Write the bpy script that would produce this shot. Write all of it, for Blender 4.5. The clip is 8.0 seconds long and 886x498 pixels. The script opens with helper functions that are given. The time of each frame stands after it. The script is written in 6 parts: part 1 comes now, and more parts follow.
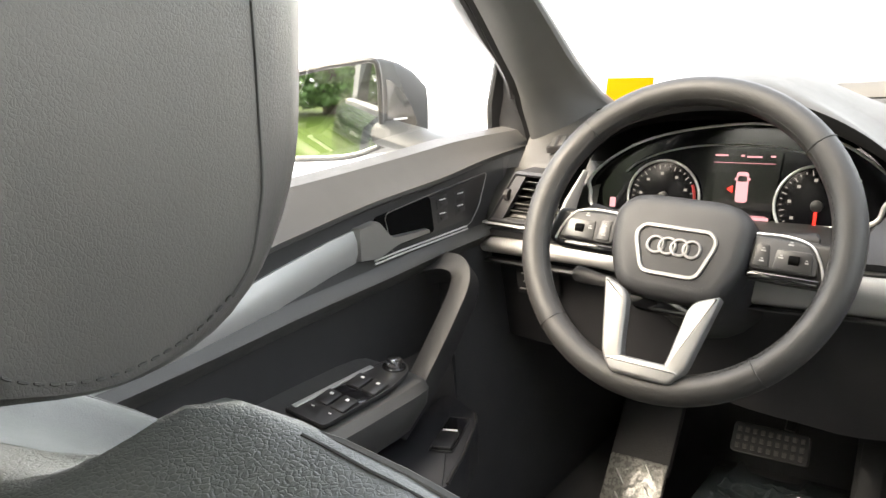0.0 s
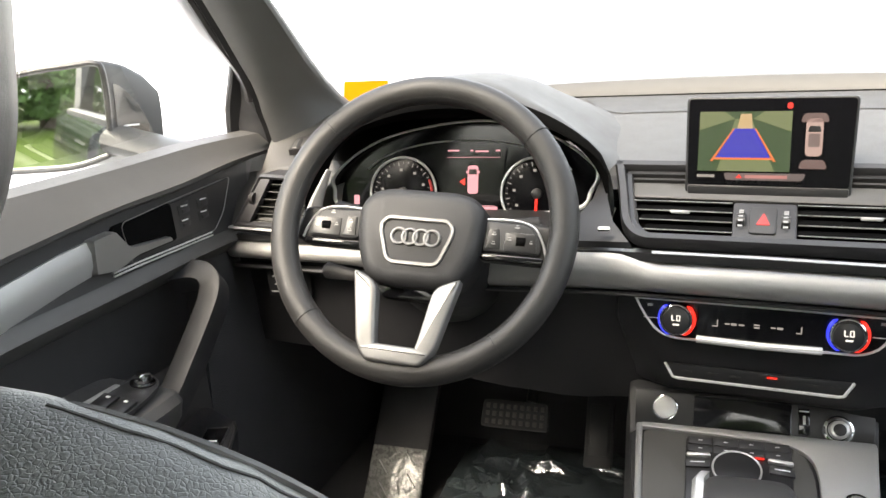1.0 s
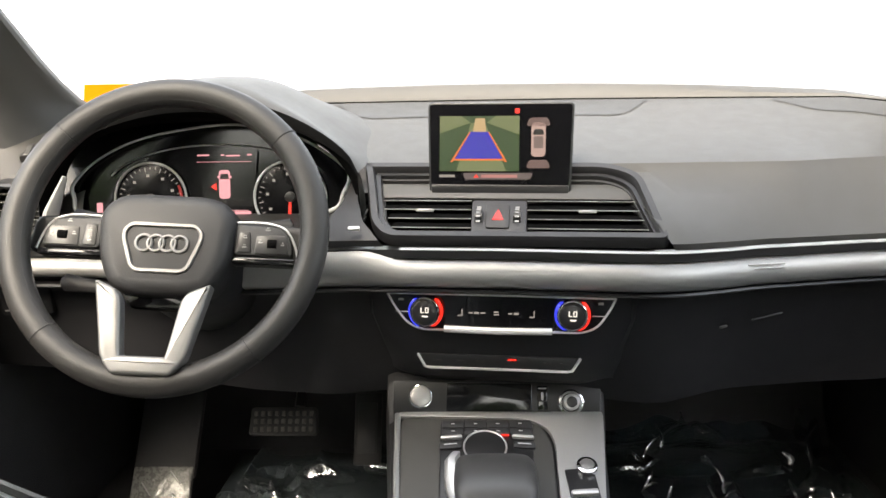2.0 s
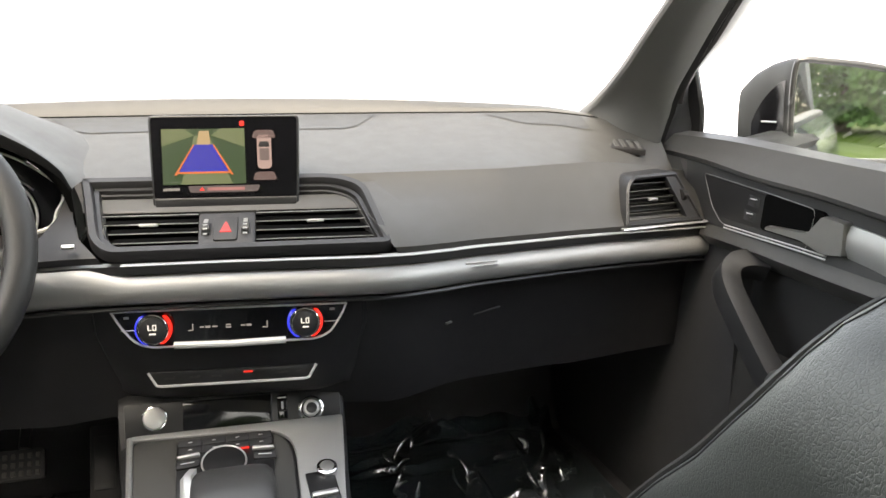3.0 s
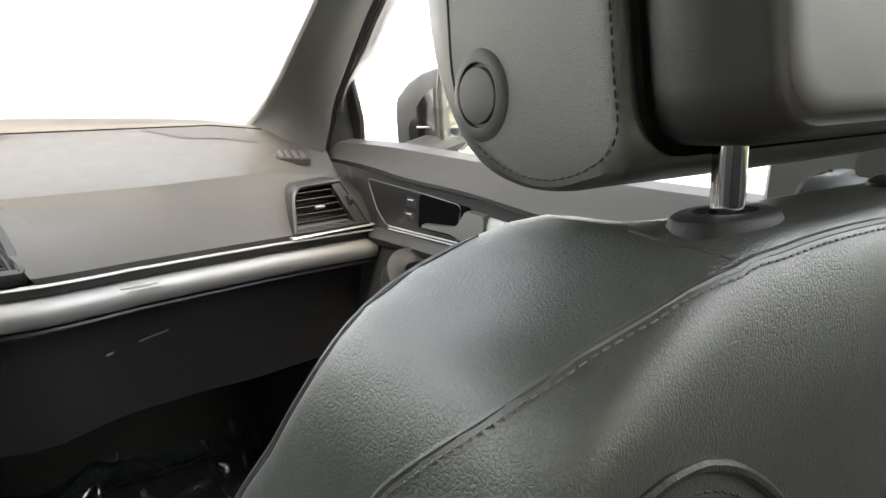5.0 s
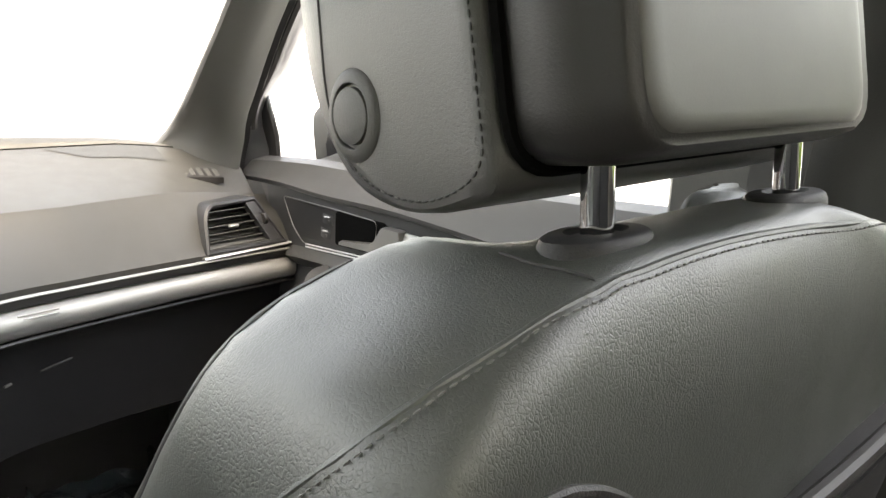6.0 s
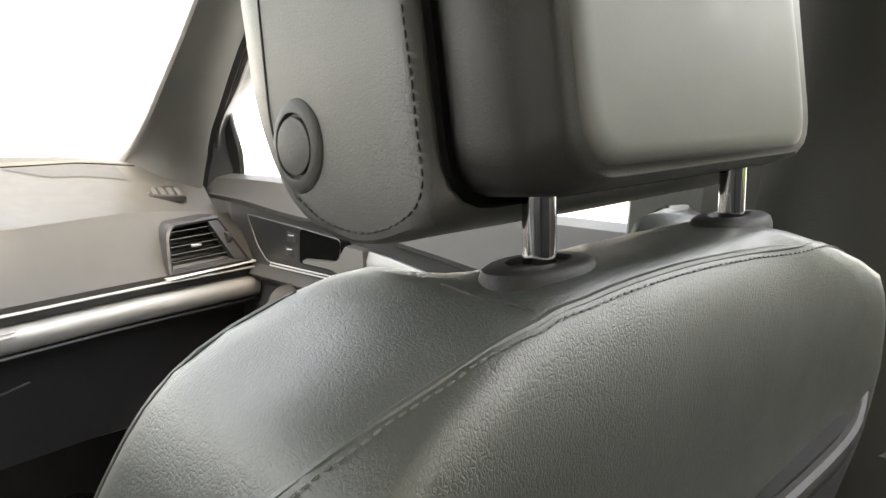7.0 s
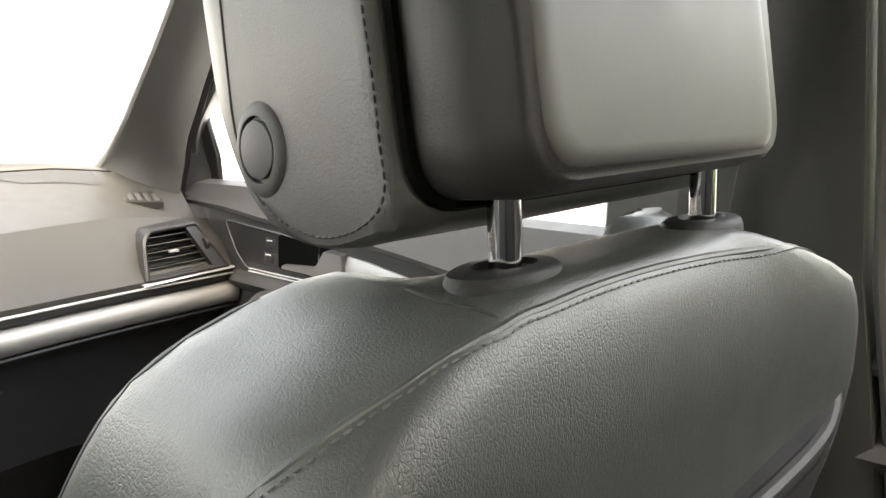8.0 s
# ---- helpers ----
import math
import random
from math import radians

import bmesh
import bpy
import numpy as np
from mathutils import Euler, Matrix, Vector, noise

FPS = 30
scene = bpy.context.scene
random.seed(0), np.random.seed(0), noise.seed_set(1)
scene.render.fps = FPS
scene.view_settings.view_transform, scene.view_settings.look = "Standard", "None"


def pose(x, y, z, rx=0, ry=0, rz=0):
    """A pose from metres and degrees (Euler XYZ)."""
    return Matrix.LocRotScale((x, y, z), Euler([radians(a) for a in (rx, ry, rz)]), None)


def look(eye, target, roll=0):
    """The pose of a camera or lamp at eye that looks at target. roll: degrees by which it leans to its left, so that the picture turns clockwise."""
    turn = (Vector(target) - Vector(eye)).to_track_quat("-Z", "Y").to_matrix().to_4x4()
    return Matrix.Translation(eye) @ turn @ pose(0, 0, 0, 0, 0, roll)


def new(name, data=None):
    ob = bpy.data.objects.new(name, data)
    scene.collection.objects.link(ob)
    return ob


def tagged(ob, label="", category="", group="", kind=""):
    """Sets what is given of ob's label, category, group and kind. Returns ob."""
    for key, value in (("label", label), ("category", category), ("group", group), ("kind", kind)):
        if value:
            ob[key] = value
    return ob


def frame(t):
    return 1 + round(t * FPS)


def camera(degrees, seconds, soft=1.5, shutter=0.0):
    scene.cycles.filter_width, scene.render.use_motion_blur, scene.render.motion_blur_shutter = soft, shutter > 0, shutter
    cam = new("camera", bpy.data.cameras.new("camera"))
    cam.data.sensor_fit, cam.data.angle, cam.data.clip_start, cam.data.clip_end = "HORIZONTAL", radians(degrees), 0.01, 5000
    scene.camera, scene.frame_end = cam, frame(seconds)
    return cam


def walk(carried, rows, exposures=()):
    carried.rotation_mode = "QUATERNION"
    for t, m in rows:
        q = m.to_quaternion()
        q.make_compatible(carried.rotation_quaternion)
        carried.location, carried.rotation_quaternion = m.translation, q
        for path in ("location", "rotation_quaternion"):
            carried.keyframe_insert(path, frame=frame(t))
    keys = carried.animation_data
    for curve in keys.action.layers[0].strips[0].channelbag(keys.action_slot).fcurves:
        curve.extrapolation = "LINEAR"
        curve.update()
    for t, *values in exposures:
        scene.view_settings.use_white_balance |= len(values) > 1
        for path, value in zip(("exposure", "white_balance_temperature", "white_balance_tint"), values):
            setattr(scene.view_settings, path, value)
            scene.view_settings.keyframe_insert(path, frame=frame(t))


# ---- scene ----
cam = camera(58.1, 8.0)
PATH = [
    (0, (-0.084, -0.003, 1.217), (-1.223, 1.575, 0.769), -2.3),
    (0.5, (-0.078, -0.013, 1.212), (-0.955, 1.731, 0.764), -2.2),
    (1, (-0.072, -0.02, 1.207), (-0.663, 1.837, 0.757), -2.2),
    (1.5, (-0.052, -0.026, 1.202), (-0.387, 1.894, 0.755), -2.1),
    (2, (-0.038, -0.037, 1.2), (-0.088, 1.913, 0.759), -1.0),
    (2.2, (-0.03, -0.045, 1.197), (0.048, 1.908, 0.772), -0.7),
    (3.5, (0.014, -0.08, 1.189), (0.762, 1.731, 0.793), -0.5),
    (4, (0.029, -0.088, 1.187), (0.941, 1.647, 0.788), -0.8),
    (4.5, (0.039, -0.099, 1.186), (1.094, 1.555, 0.801), -1.3),
    (5, (0.057, -0.102, 1.185), (1.222, 1.479, 0.807), -1.8),
    (6.5, (0.085, -0.114, 1.19), (1.42, 1.337, 0.853), -2.3),
    (7, (0.089, -0.116, 1.193), (1.444, 1.319, 0.87), -2.5),
    (7.5, (0.093, -0.117, 1.193), (1.465, 1.303, 0.873), -2.7),
    (8, (0.097, -0.118, 1.192), (1.481, 1.291, 0.878), -2.7),
]
walk(cam, [(t, look(eye, target, roll)) for t, eye, target, roll in PATH], [(0, 3.80, 7950, 10), (1, 3.50, 7700, 10), (3.5, 3.30, 7950, 10), (5, 3.55, 8050, 10), (6.3, 3.76, 8350, 11), (8, 3.82, 8400, 11)])
# ---- daylight: bright overcast sky ----
world = bpy.data.worlds.new("sky")
scene.world = world
world.use_nodes = True
wn = world.node_tree
sky = wn.nodes.new("ShaderNodeTexSky")
sky.sky_type, sky.sun_disc = "NISHITA", False
sky.sun_elevation, sky.sun_rotation = radians(48), radians(205)
sky.air_density, sky.dust_density, sky.ozone_density = 1.0, 1.9, 1.0
wn.nodes["Background"].inputs["Strength"].default_value = 0.15
hazy = wn.nodes.new("ShaderNodeHueSaturation")   # thin cloud takes colour from the sky
hazy.inputs["Saturation"].default_value = 0.55
wn.links.new(sky.outputs["Color"], hazy.inputs["Color"])
wn.links.new(hazy.outputs["Color"], wn.nodes["Background"].inputs["Color"])
sun = new("sun", bpy.data.lights.new("sun", "SUN"))
sun.data.energy, sun.data.angle, sun.data.color = 0.8, radians(40), (1.0, 0.97, 0.93)
sun.matrix_world = look((0, 0, 0), (-math.sin(radians(205)) * 0.67, -math.cos(radians(205)) * 0.67, -0.74))


# ---- materials ----
def material(name, color, rough=0.5, metal=0.0, grain=0.0, grain_scale=300.0, vary=0.15, vary_scale=6.0, rough_vary=0.08, kind="noise", spec=0.5, coat=0.0):
    """A surface with colour drift at a large scale and fine relief."""
    m = bpy.data.materials.new(name)
    m.use_nodes = True
    t, b = m.node_tree, m.node_tree.nodes["Principled BSDF"]
    tc = t.nodes.new("ShaderNodeTexCoord")
    n1 = t.nodes.new("ShaderNodeTexNoise")
    n1.inputs["Scale"].default_value, n1.inputs["Detail"].default_value = vary_scale, 6
    t.links.new(tc.outputs["Object"], n1.inputs["Vector"])
    ramp = t.nodes.new("ShaderNodeMix")
    ramp.data_type = "RGBA"
    ramp.inputs[6].default_value = (*[c * (1 - vary) for c in color], 1)
    ramp.inputs[7].default_value = (*[min(1, c * (1 + vary)) for c in color], 1)
    t.links.new(n1.outputs["Fac"], ramp.inputs[0])
    t.links.new(ramp.outputs[2], b.inputs["Base Color"])
    rr = t.nodes.new("ShaderNodeMapRange")
    rr.inputs["To Min"].default_value, rr.inputs["To Max"].default_value = max(0.02, rough - rough_vary), min(1, rough + rough_vary)
    n3 = t.nodes.new("ShaderNodeTexNoise")
    n3.inputs["Scale"].default_value, n3.inputs["Detail"].default_value = vary_scale * 7, 4
    t.links.new(tc.outputs["Object"], n3.inputs["Vector"])
    t.links.new(n3.outputs["Fac"], rr.inputs["Value"])
    t.links.new(rr.outputs["Result"], b.inputs["Roughness"])
    b.inputs["Metallic"].default_value = metal
    b.inputs["Specular IOR Level"].default_value = spec
    b.inputs["Coat Weight"].default_value = coat
    if grain:
        if kind == "leather":
            warp = t.nodes.new("ShaderNodeTexNoise")
            warp.inputs["Scale"].default_value, warp.inputs["Detail"].default_value = grain_scale * 0.35, 3
            t.links.new(tc.outputs["Object"], warp.inputs["Vector"])
            mixv = t.nodes.new("ShaderNodeMix")
            mixv.data_type, mixv.blend_type = "VECTOR", "MIX"
            add = t.nodes.new("ShaderNodeVectorMath")
            add.operation = "MULTIPLY_ADD"
            add.inputs[1].default_value = (2.2 / grain_scale,) * 3
            t.links.new(warp.outputs["Color"], add.inputs[0])
            t.links.new(tc.outputs["Object"], add.inputs[2])
            tex = t.nodes.new("ShaderNodeTexVoronoi")
            tex.feature = "SMOOTH_F1"
            tex.inputs["Scale"].default_value = grain_scale
            t.links.new(add.outputs[0], tex.inputs["Vector"])
            wr = t.nodes.new("ShaderNodeTexNoise")
            wr.inputs["Scale"].default_value, wr.inputs["Detail"].default_value, wr.inputs["Roughness"].default_value = grain_scale * 0.30, 8, 0.65
            mp = t.nodes.new("ShaderNodeMapping")
            mp.inputs["Rotation"].default_value = (0.25, 0.15, 0.0)
            mp.inputs["Scale"].default_value = (0.7, 0.9, 1.9)
            t.links.new(tc.outputs["Object"], mp.inputs["Vector"])
            t.links.new(mp.outputs["Vector"], wr.inputs["Vector"])
            mul = t.nodes.new("ShaderNodeMath")
            mul.operation = "MULTIPLY_ADD"
            mul.inputs[1].default_value = 0.7
            dome = t.nodes.new("ShaderNodeMath")      # each pebble rises in its middle
            dome.operation, dome.inputs[1].default_value = "MULTIPLY", -0.55
            t.links.new(tex.outputs["Distance"], dome.inputs[0])
            t.links.new(wr.outputs["Fac"], mul.inputs[0])
            t.links.new(dome.outputs[0], mul.inputs[2])
            # wrinkle net: creases between drawn-out cells, deeper in some areas than in others
            ms = t.nodes.new("ShaderNodeMapping")
            ms.inputs["Rotation"].default_value = (0.2, 0.5, 0.3)
            ms.inputs["Scale"].default_value = (1.35, 1.1, 0.75)
            t.links.new(add.outputs[0], ms.inputs["Vector"])
            net = t.nodes.new("ShaderNodeTexVoronoi")
            net.feature = "DISTANCE_TO_EDGE"
            net.inputs["Scale"].default_value = grain_scale * 0.5
            t.links.new(ms.outputs["Vector"], net.inputs["Vector"])
            rim = t.nodes.new("ShaderNodeMapRange")
            rim.inputs["From Max"].default_value = 0.16
            t.links.new(net.outputs["Distance"], rim.inputs["Value"])
            area = t.nodes.new("ShaderNodeTexNoise")
            area.inputs["Scale"].default_value, area.inputs["Detail"].default_value = 16, 2
            t.links.new(tc.outputs["Object"], area.inputs["Vector"])
            deep = t.nodes.new("ShaderNodeMapRange")
            deep.inputs["From Min"].default_value, deep.inputs["From Max"].default_value = 0.35, 0.65
            deep.inputs["To Min"].default_value, deep.inputs["To Max"].default_value = 0.25, 0.85
            t.links.new(area.outputs["Fac"], deep.inputs["Value"])
            sink = t.nodes.new("ShaderNodeMath")
            sink.operation = "MULTIPLY_ADD"
            t.links.new(rim.outputs["Result"], sink.inputs[0])
            t.links.new(deep.outputs["Result"], sink.inputs[1])
            t.links.new(mul.outputs[0], sink.inputs[2])
            out = sink.outputs[0]
        else:
            tex = t.nodes.new("ShaderNodeTexNoise")
            tex.inputs["Scale"].default_value, tex.inputs["Detail"].default_value = grain_scale, 4
            t.links.new(tc.outputs["Object"], tex.inputs["Vector"])
            out = tex.outputs["Fac"]
        bump = t.nodes.new("ShaderNodeBump")
        bump.inputs["Strength"].default_value, bump.inputs["Distance"].default_value = grain, 0.6 / grain_scale
        t.links.new(out, bump.inputs["Height"])
        t.links.new(bump.outputs["Normal"], b.inputs["Normal"])
    return m


GLOW = 0.13   # lamps and screens are faint beside the daylight


def glow(name, color, strength):
    m = bpy.data.materials.new(name)
    m.use_nodes = True
    b = m.node_tree.nodes["Principled BSDF"]
    b.inputs["Base Color"].default_value = (0.02, 0.02, 0.02, 1)
    b.inputs["Emission Color"].default_value = (*color, 1)
    b.inputs["Emission Strength"].default_value = strength * GLOW
    b.inputs["Roughness"].default_value = 0.25
    return m


def pane(name, tint=(0.95, 0.97, 0.955)):
    """Thin clear glass: straight through, with a gloss that grows towards grazing view."""
    m = bpy.data.materials.new(name)
    m.use_nodes = True
    t = m.node_tree
    t.nodes.remove(t.nodes["Principled BSDF"])
    tr, gl, mx = t.nodes.new("ShaderNodeBsdfTransparent"), t.nodes.new("ShaderNodeBsdfGlossy"), t.nodes.new("ShaderNodeMixShader")
    fr, sc = t.nodes.new("ShaderNodeFresnel"), t.nodes.new("ShaderNodeMath")
    tr.inputs["Color"].default_value = (*tint, 1)
    gl.inputs["Roughness"].default_value = 0.01
    sc.operation, sc.inputs[1].default_value = "MULTIPLY", 0.3
    t.links.new(fr.outputs[0], sc.inputs[0])
    t.links.new(sc.outputs[0], mx.inputs[0])
    t.links.new(tr.outputs[0], mx.inputs[1])
    t.links.new(gl.outputs[0], mx.inputs[2])
    t.links.new(mx.outputs[0], t.nodes["Material Output"].inputs["Surface"])
    return m


M_LEATHER = material("black_leather", (0.051, 0.0495, 0.0480), 0.40, grain=0.19, grain_scale=1350, kind="leather", vary=0.12, spec=0.6)
M_LEATHER_BACK = material("grained_seat_leather", (0.050, 0.0545, 0.0500), 0.40, grain=0.33, grain_scale=1050, kind="leather", vary=0.12, spec=1.0)
M_LEATHER_SMOOTH = material("wheel_leather", (0.030, 0.029, 0.028), 0.44, grain=0.25, grain_scale=900, kind="leather", vary=0.12, vary_scale=20, spec=0.42)
M_SOFT = material("soft_dash_plastic", (0.061, 0.0590, 0.0555), 0.55, grain=0.35, grain_scale=900, vary=0.06)
M_INSET = material("inset_plastic", (0.046, 0.0445, 0.042), 0.55, grain=0.3, grain_scale=900, vary=0.06)
M_DOOR = material("soft_door_plastic", (0.058, 0.0565, 0.055), 0.50, grain=0.35, grain_scale=900, vary=0.07)
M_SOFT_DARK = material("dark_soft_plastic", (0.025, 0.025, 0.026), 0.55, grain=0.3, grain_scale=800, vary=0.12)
M_HARD = material("grained_hard_plastic", (0.027, 0.027, 0.029), 0.5, grain=0.3, grain_scale=700, vary=0.15)
M_LOWER = material("black_lower_plastic", (0.019, 0.019, 0.021), 0.55, grain=0.3, grain_scale=700, vary=0.12, spec=0.35)
M_SATIN = material("satin_black_plastic", (0.018, 0.018, 0.019), 0.32, vary=0.15)
M_GLOSS = material("gloss_black_plastic", (0.006, 0.006, 0.007), 0.10, vary=0.1, rough_vary=0.03)
M_SILVER = material("silver_trim", (0.39, 0.388, 0.378), 0.46, metal=0.55, vary=0.05, rough_vary=0.05, grain=0.05, grain_scale=1500)
M_ALU = material("brushed_aluminium", (0.58, 0.58, 0.57), 0.33, metal=0.6, vary=0.05, rough_vary=0.08)
M_CHROME = material("chrome", (0.75, 0.75, 0.76), 0.07, metal=1.0, vary=0.03, rough_vary=0.03)
M_PILLAR = material("woven_pillar_cloth", (0.115, 0.113, 0.110), 0.85, grain=0.5, grain_scale=1400, vary=0.08)
M_COVER = material("headrest_cover_plastic", (0.088, 0.086, 0.080), 0.45, grain=0.08, grain_scale=1100, vary=0.05)
M_SHELL = material("headrest_shell_plastic", (0.024, 0.022, 0.022), 0.45, grain=0.25, grain_scale=1100, vary=0.06)
M_CARPET = material("black_carpet", (0.048, 0.048, 0.051), 0.95, grain=0.8, grain_scale=500, vary=0.3)
M_FILM = material("clear_film_over_mat", (0.075, 0.094, 0.103), 0.07, vary=0.3, rough_vary=0.05, grain=0.25, grain_scale=22, spec=1.0, coat=1.0)
M_FILM.node_tree.nodes["Principled BSDF"].inputs["IOR"].default_value = 2.4
M_SLAT = material("matt_black_slats", (0.004, 0.004, 0.004), 0.8, vary=0.1, spec=0.03)
# pale diffuse colour holds the window light that chrome would mirror
M_TRIM = material("chrome_shine_trim", (0.72, 0.715, 0.70), 0.38, metal=0.25, vary=0.05)
M_LEVER = material("satin_grey_metal", (0.24, 0.235, 0.228), 0.42, metal=0.6, vary=0.06)
M_SCREEN = material("black_screen_glass", (0.004, 0.004, 0.005), 0.22, vary=0.05, spec=0.12)
M_THREAD = material("grey_thread", (0.14, 0.14, 0.135), 0.7, vary=0.1)
M_DARKTHREAD = material("dark_thread", (0.03, 0.03, 0.03), 0.7, vary=0.1)
M_WEB = material("belt_webbing", (0.040, 0.040, 0.039), 0.7, grain=0.3, grain_scale=900, vary=0.2)
M_BODY = material("dark_car_paint", (0.012, 0.016, 0.018), 0.18, vary=0.1, coat=0.6, rough_vary=0.04)
M_CAP = material("grey_car_paint", (0.035, 0.037, 0.037), 0.42, vary=0.05, spec=0.25, rough_vary=0.04)
M_MIRROR = material("mirror_glass", (0.90, 0.94, 0.92), 0.015, metal=1.0, vary=0.01, rough_vary=0.005)
M_HEADLINER = material("pale_headliner", (0.55, 0.54, 0.51), 0.9, grain=0.3, grain_scale=900, vary=0.05)
M_WHITE = material("white_print", (0.75, 0.75, 0.75), 0.5, vary=0.02)
M_MARK = material("grey_print", (0.30, 0.30, 0.29), 0.5, vary=0.04)
M_BPILLAR = material("grained_pillar_plastic", (0.040, 0.040, 0.037), 0.5, grain=0.3, grain_scale=700, vary=0.12)
M_YELLOW = material("yellow_sticker", (0.30, 0.105, 0.0008), 0.7, vary=0.05, spec=0.05)
M_GLASS = pane("clear_glass")
M_TINT = pane("rear_light_tint", (0.50, 0.51, 0.50))
M_RUBBER = material("rubber_pedal", (0.03, 0.03, 0.032), 0.7, grain=0.3, grain_scale=400)
M_TREAD = material("steel_pedal_plate", (0.07, 0.07, 0.065), 0.5, metal=0.0, vary=0.3, vary_scale=30)
G_WHITE = glow("lit_white", (1, 1, 1), 0.9)
G_PINK = glow("lit_pink", (1.0, 0.45, 0.55), 0.75)
G_RED = glow("lit_red", (1.0, 0.03, 0.02), 1.0)
G_BLUE = glow("lit_blue", (0.03, 0.05, 1.0), 0.9)
G_VIOLET = glow("lit_violet_blue", (0.045, 0.045, 0.72), 0.55)
G_GREEN = glow("lit_green", (0.05, 0.11, 0.035), 0.55)
G_PALE = glow("lit_pale_green", (0.22, 0.27, 0.13), 0.6)
G_SAND = glow("lit_sand", (0.62, 0.45, 0.25), 0.7)
G_GREY = glow("lit_grey", (0.5, 0.48, 0.48), 0.5)
G_ORANGE = glow("lit_orange", (0.9, 0.22, 0.06), 0.7)


# ---- mesh helpers ----
def empty(name, at=(0, 0, 0)):
    e = new(name)
    e.empty_display_size = 0.05
    e.location = at
    return e


def link(name, mesh, mat, parent=None, label="", smooth=True):
    if mat:
        mesh.materials.append(mat)
    if smooth:
        for p in mesh.polygons:
            p.use_smooth = True
    ob = new(name, mesh)
    if parent:
        ob.parent = parent
        ob.matrix_parent_inverse = Matrix.Translation(-parent.location)
    if label:
        ob["label"] = label
    return ob


def part(name, bm, mat, parent=None, label="", smooth=True, angle=35):
    """One bmesh, in world places, as one mesh object under its thing."""
    bmesh.ops.recalc_face_normals(bm, faces=bm.faces)
    me = bpy.data.meshes.new(name)
    bm.to_mesh(me)
    bm.free()
    ob = link(name, me, mat, parent, label, smooth)
    if smooth:
        me.set_sharp_from_angle(angle=radians(angle))
    return ob


def smoothline(pts, n=8, closed=False):
    """Catmull-Rom through the points."""
    p = [Vector(q) for q in pts]
    out, m = [], len(p)
    for i in range(m if closed else m - 1):
        a = p[i - 1] if (closed or i) else p[0]
        b, c = p[i], p[(i + 1) % m]
        d = p[(i + 2) % m] if (closed or i + 2 < m) else p[-1]
        for k in range(n):
            s = k / n
            out.append(0.5 * (2 * b + (c - a) * s + (2 * a - 5 * b + 4 * c - d) * s * s + (3 * b - a - 3 * c + d) * s ** 3))
    if not closed:
        out.append(p[-1])
    return out


def loft(rings, closed=True, cap=True, bm=None):
    """Skin a list of rings of equally many points."""
    bm = bm or bmesh.new()
    vs = [[bm.verts.new(p) for p in r] for r in rings]
    n = len(rings[0])
    for a, b in zip(vs, vs[1:]):
        for i in range(n if closed else n - 1):
            j = (i + 1) % n
            bm.faces.new((a[i], a[j], b[j], b[i]))
    if cap and closed:
        bm.faces.new(vs[0][::-1])
        bm.faces.new(vs[-1])
    return bm


def tube(pts, r, seg=8, closed=False, bm=None, flat=1.0):
    """A round bar along points; r may be a list."""
    p = [Vector(q) for q in pts]
    n = len(p)
    rings, up = [], None
    for i in range(n):
        t = (p[(i + 1) % n] - p[i - 1]) if closed or 0 < i < n - 1 else (p[1] - p[0] if i == 0 else p[-1] - p[-2])
        t.normalize()
        if up is None:
            up = t.orthogonal().normalized()
        up = (up - t * up.dot(t))
        up = up.normalized() if up.length > 1e-6 else t.orthogonal().normalized()
        side = t.cross(up)
        rr = r[i] if isinstance(r, (list, tuple)) else r
        rings.append([p[i] + rr * (math.cos(2 * math.pi * k / seg) * up + flat * math.sin(2 * math.pi * k / seg) * side) for k in range(seg)])
    if closed:
        rings.append(rings[0])
    bm = loft(rings, True, not closed, bm)
    if closed:
        bmesh.ops.remove_doubles(bm, verts=bm.verts, dist=1e-7)
    return bm


def box(size, m=None, bevel=0.0, seg=2, bm=None):
    out = bm or bmesh.new()
    b = bmesh.new()
    bmesh.ops.create_cube(b, size=1)
    bmesh.ops.scale(b, vec=size, verts=b.verts)
    if bevel:
        bmesh.ops.bevel(b, geom=b.edges[:], offset=bevel, segments=seg, affect="EDGES", profile=0.5)
    if m is not None:
        bmesh.ops.transform(b, matrix=m, verts=b.verts)
    merge(out, b)
    return out


def merge(out, b):
    me = bpy.data.meshes.new("tmp")
    b.to_mesh(me)
    b.free()
    out.from_mesh(me)
    bpy.data.meshes.remove(me)
    return out


def slab(outline, depth, m=None, bevel=0.0, seg=2, bm=None):
    """A flat outline (x, y) of a given thickness from z = 0 up, with rounded upper rim."""
    out = bm or bmesh.new()
    b = bmesh.new()
    f = b.faces.new([b.verts.new((x, y, 0)) for x, y in outline])
    r = bmesh.ops.extrude_face_region(b, geom=[f])
    top = [v for v in r["geom"] if isinstance(v, bmesh.types.BMVert)]
    bmesh.ops.translate(b, vec=(0, 0, depth), verts=top)
    if bevel:
        s = set(top)
        bmesh.ops.bevel(b, geom=[e for e in b.edges if e.verts[0] in s and e.verts[1] in s], offset=bevel, segments=seg, affect="EDGES", profile=0.5)
    if m is not None:
        bmesh.ops.transform(b, matrix=m, verts=b.verts)
    merge(out, b)
    return out


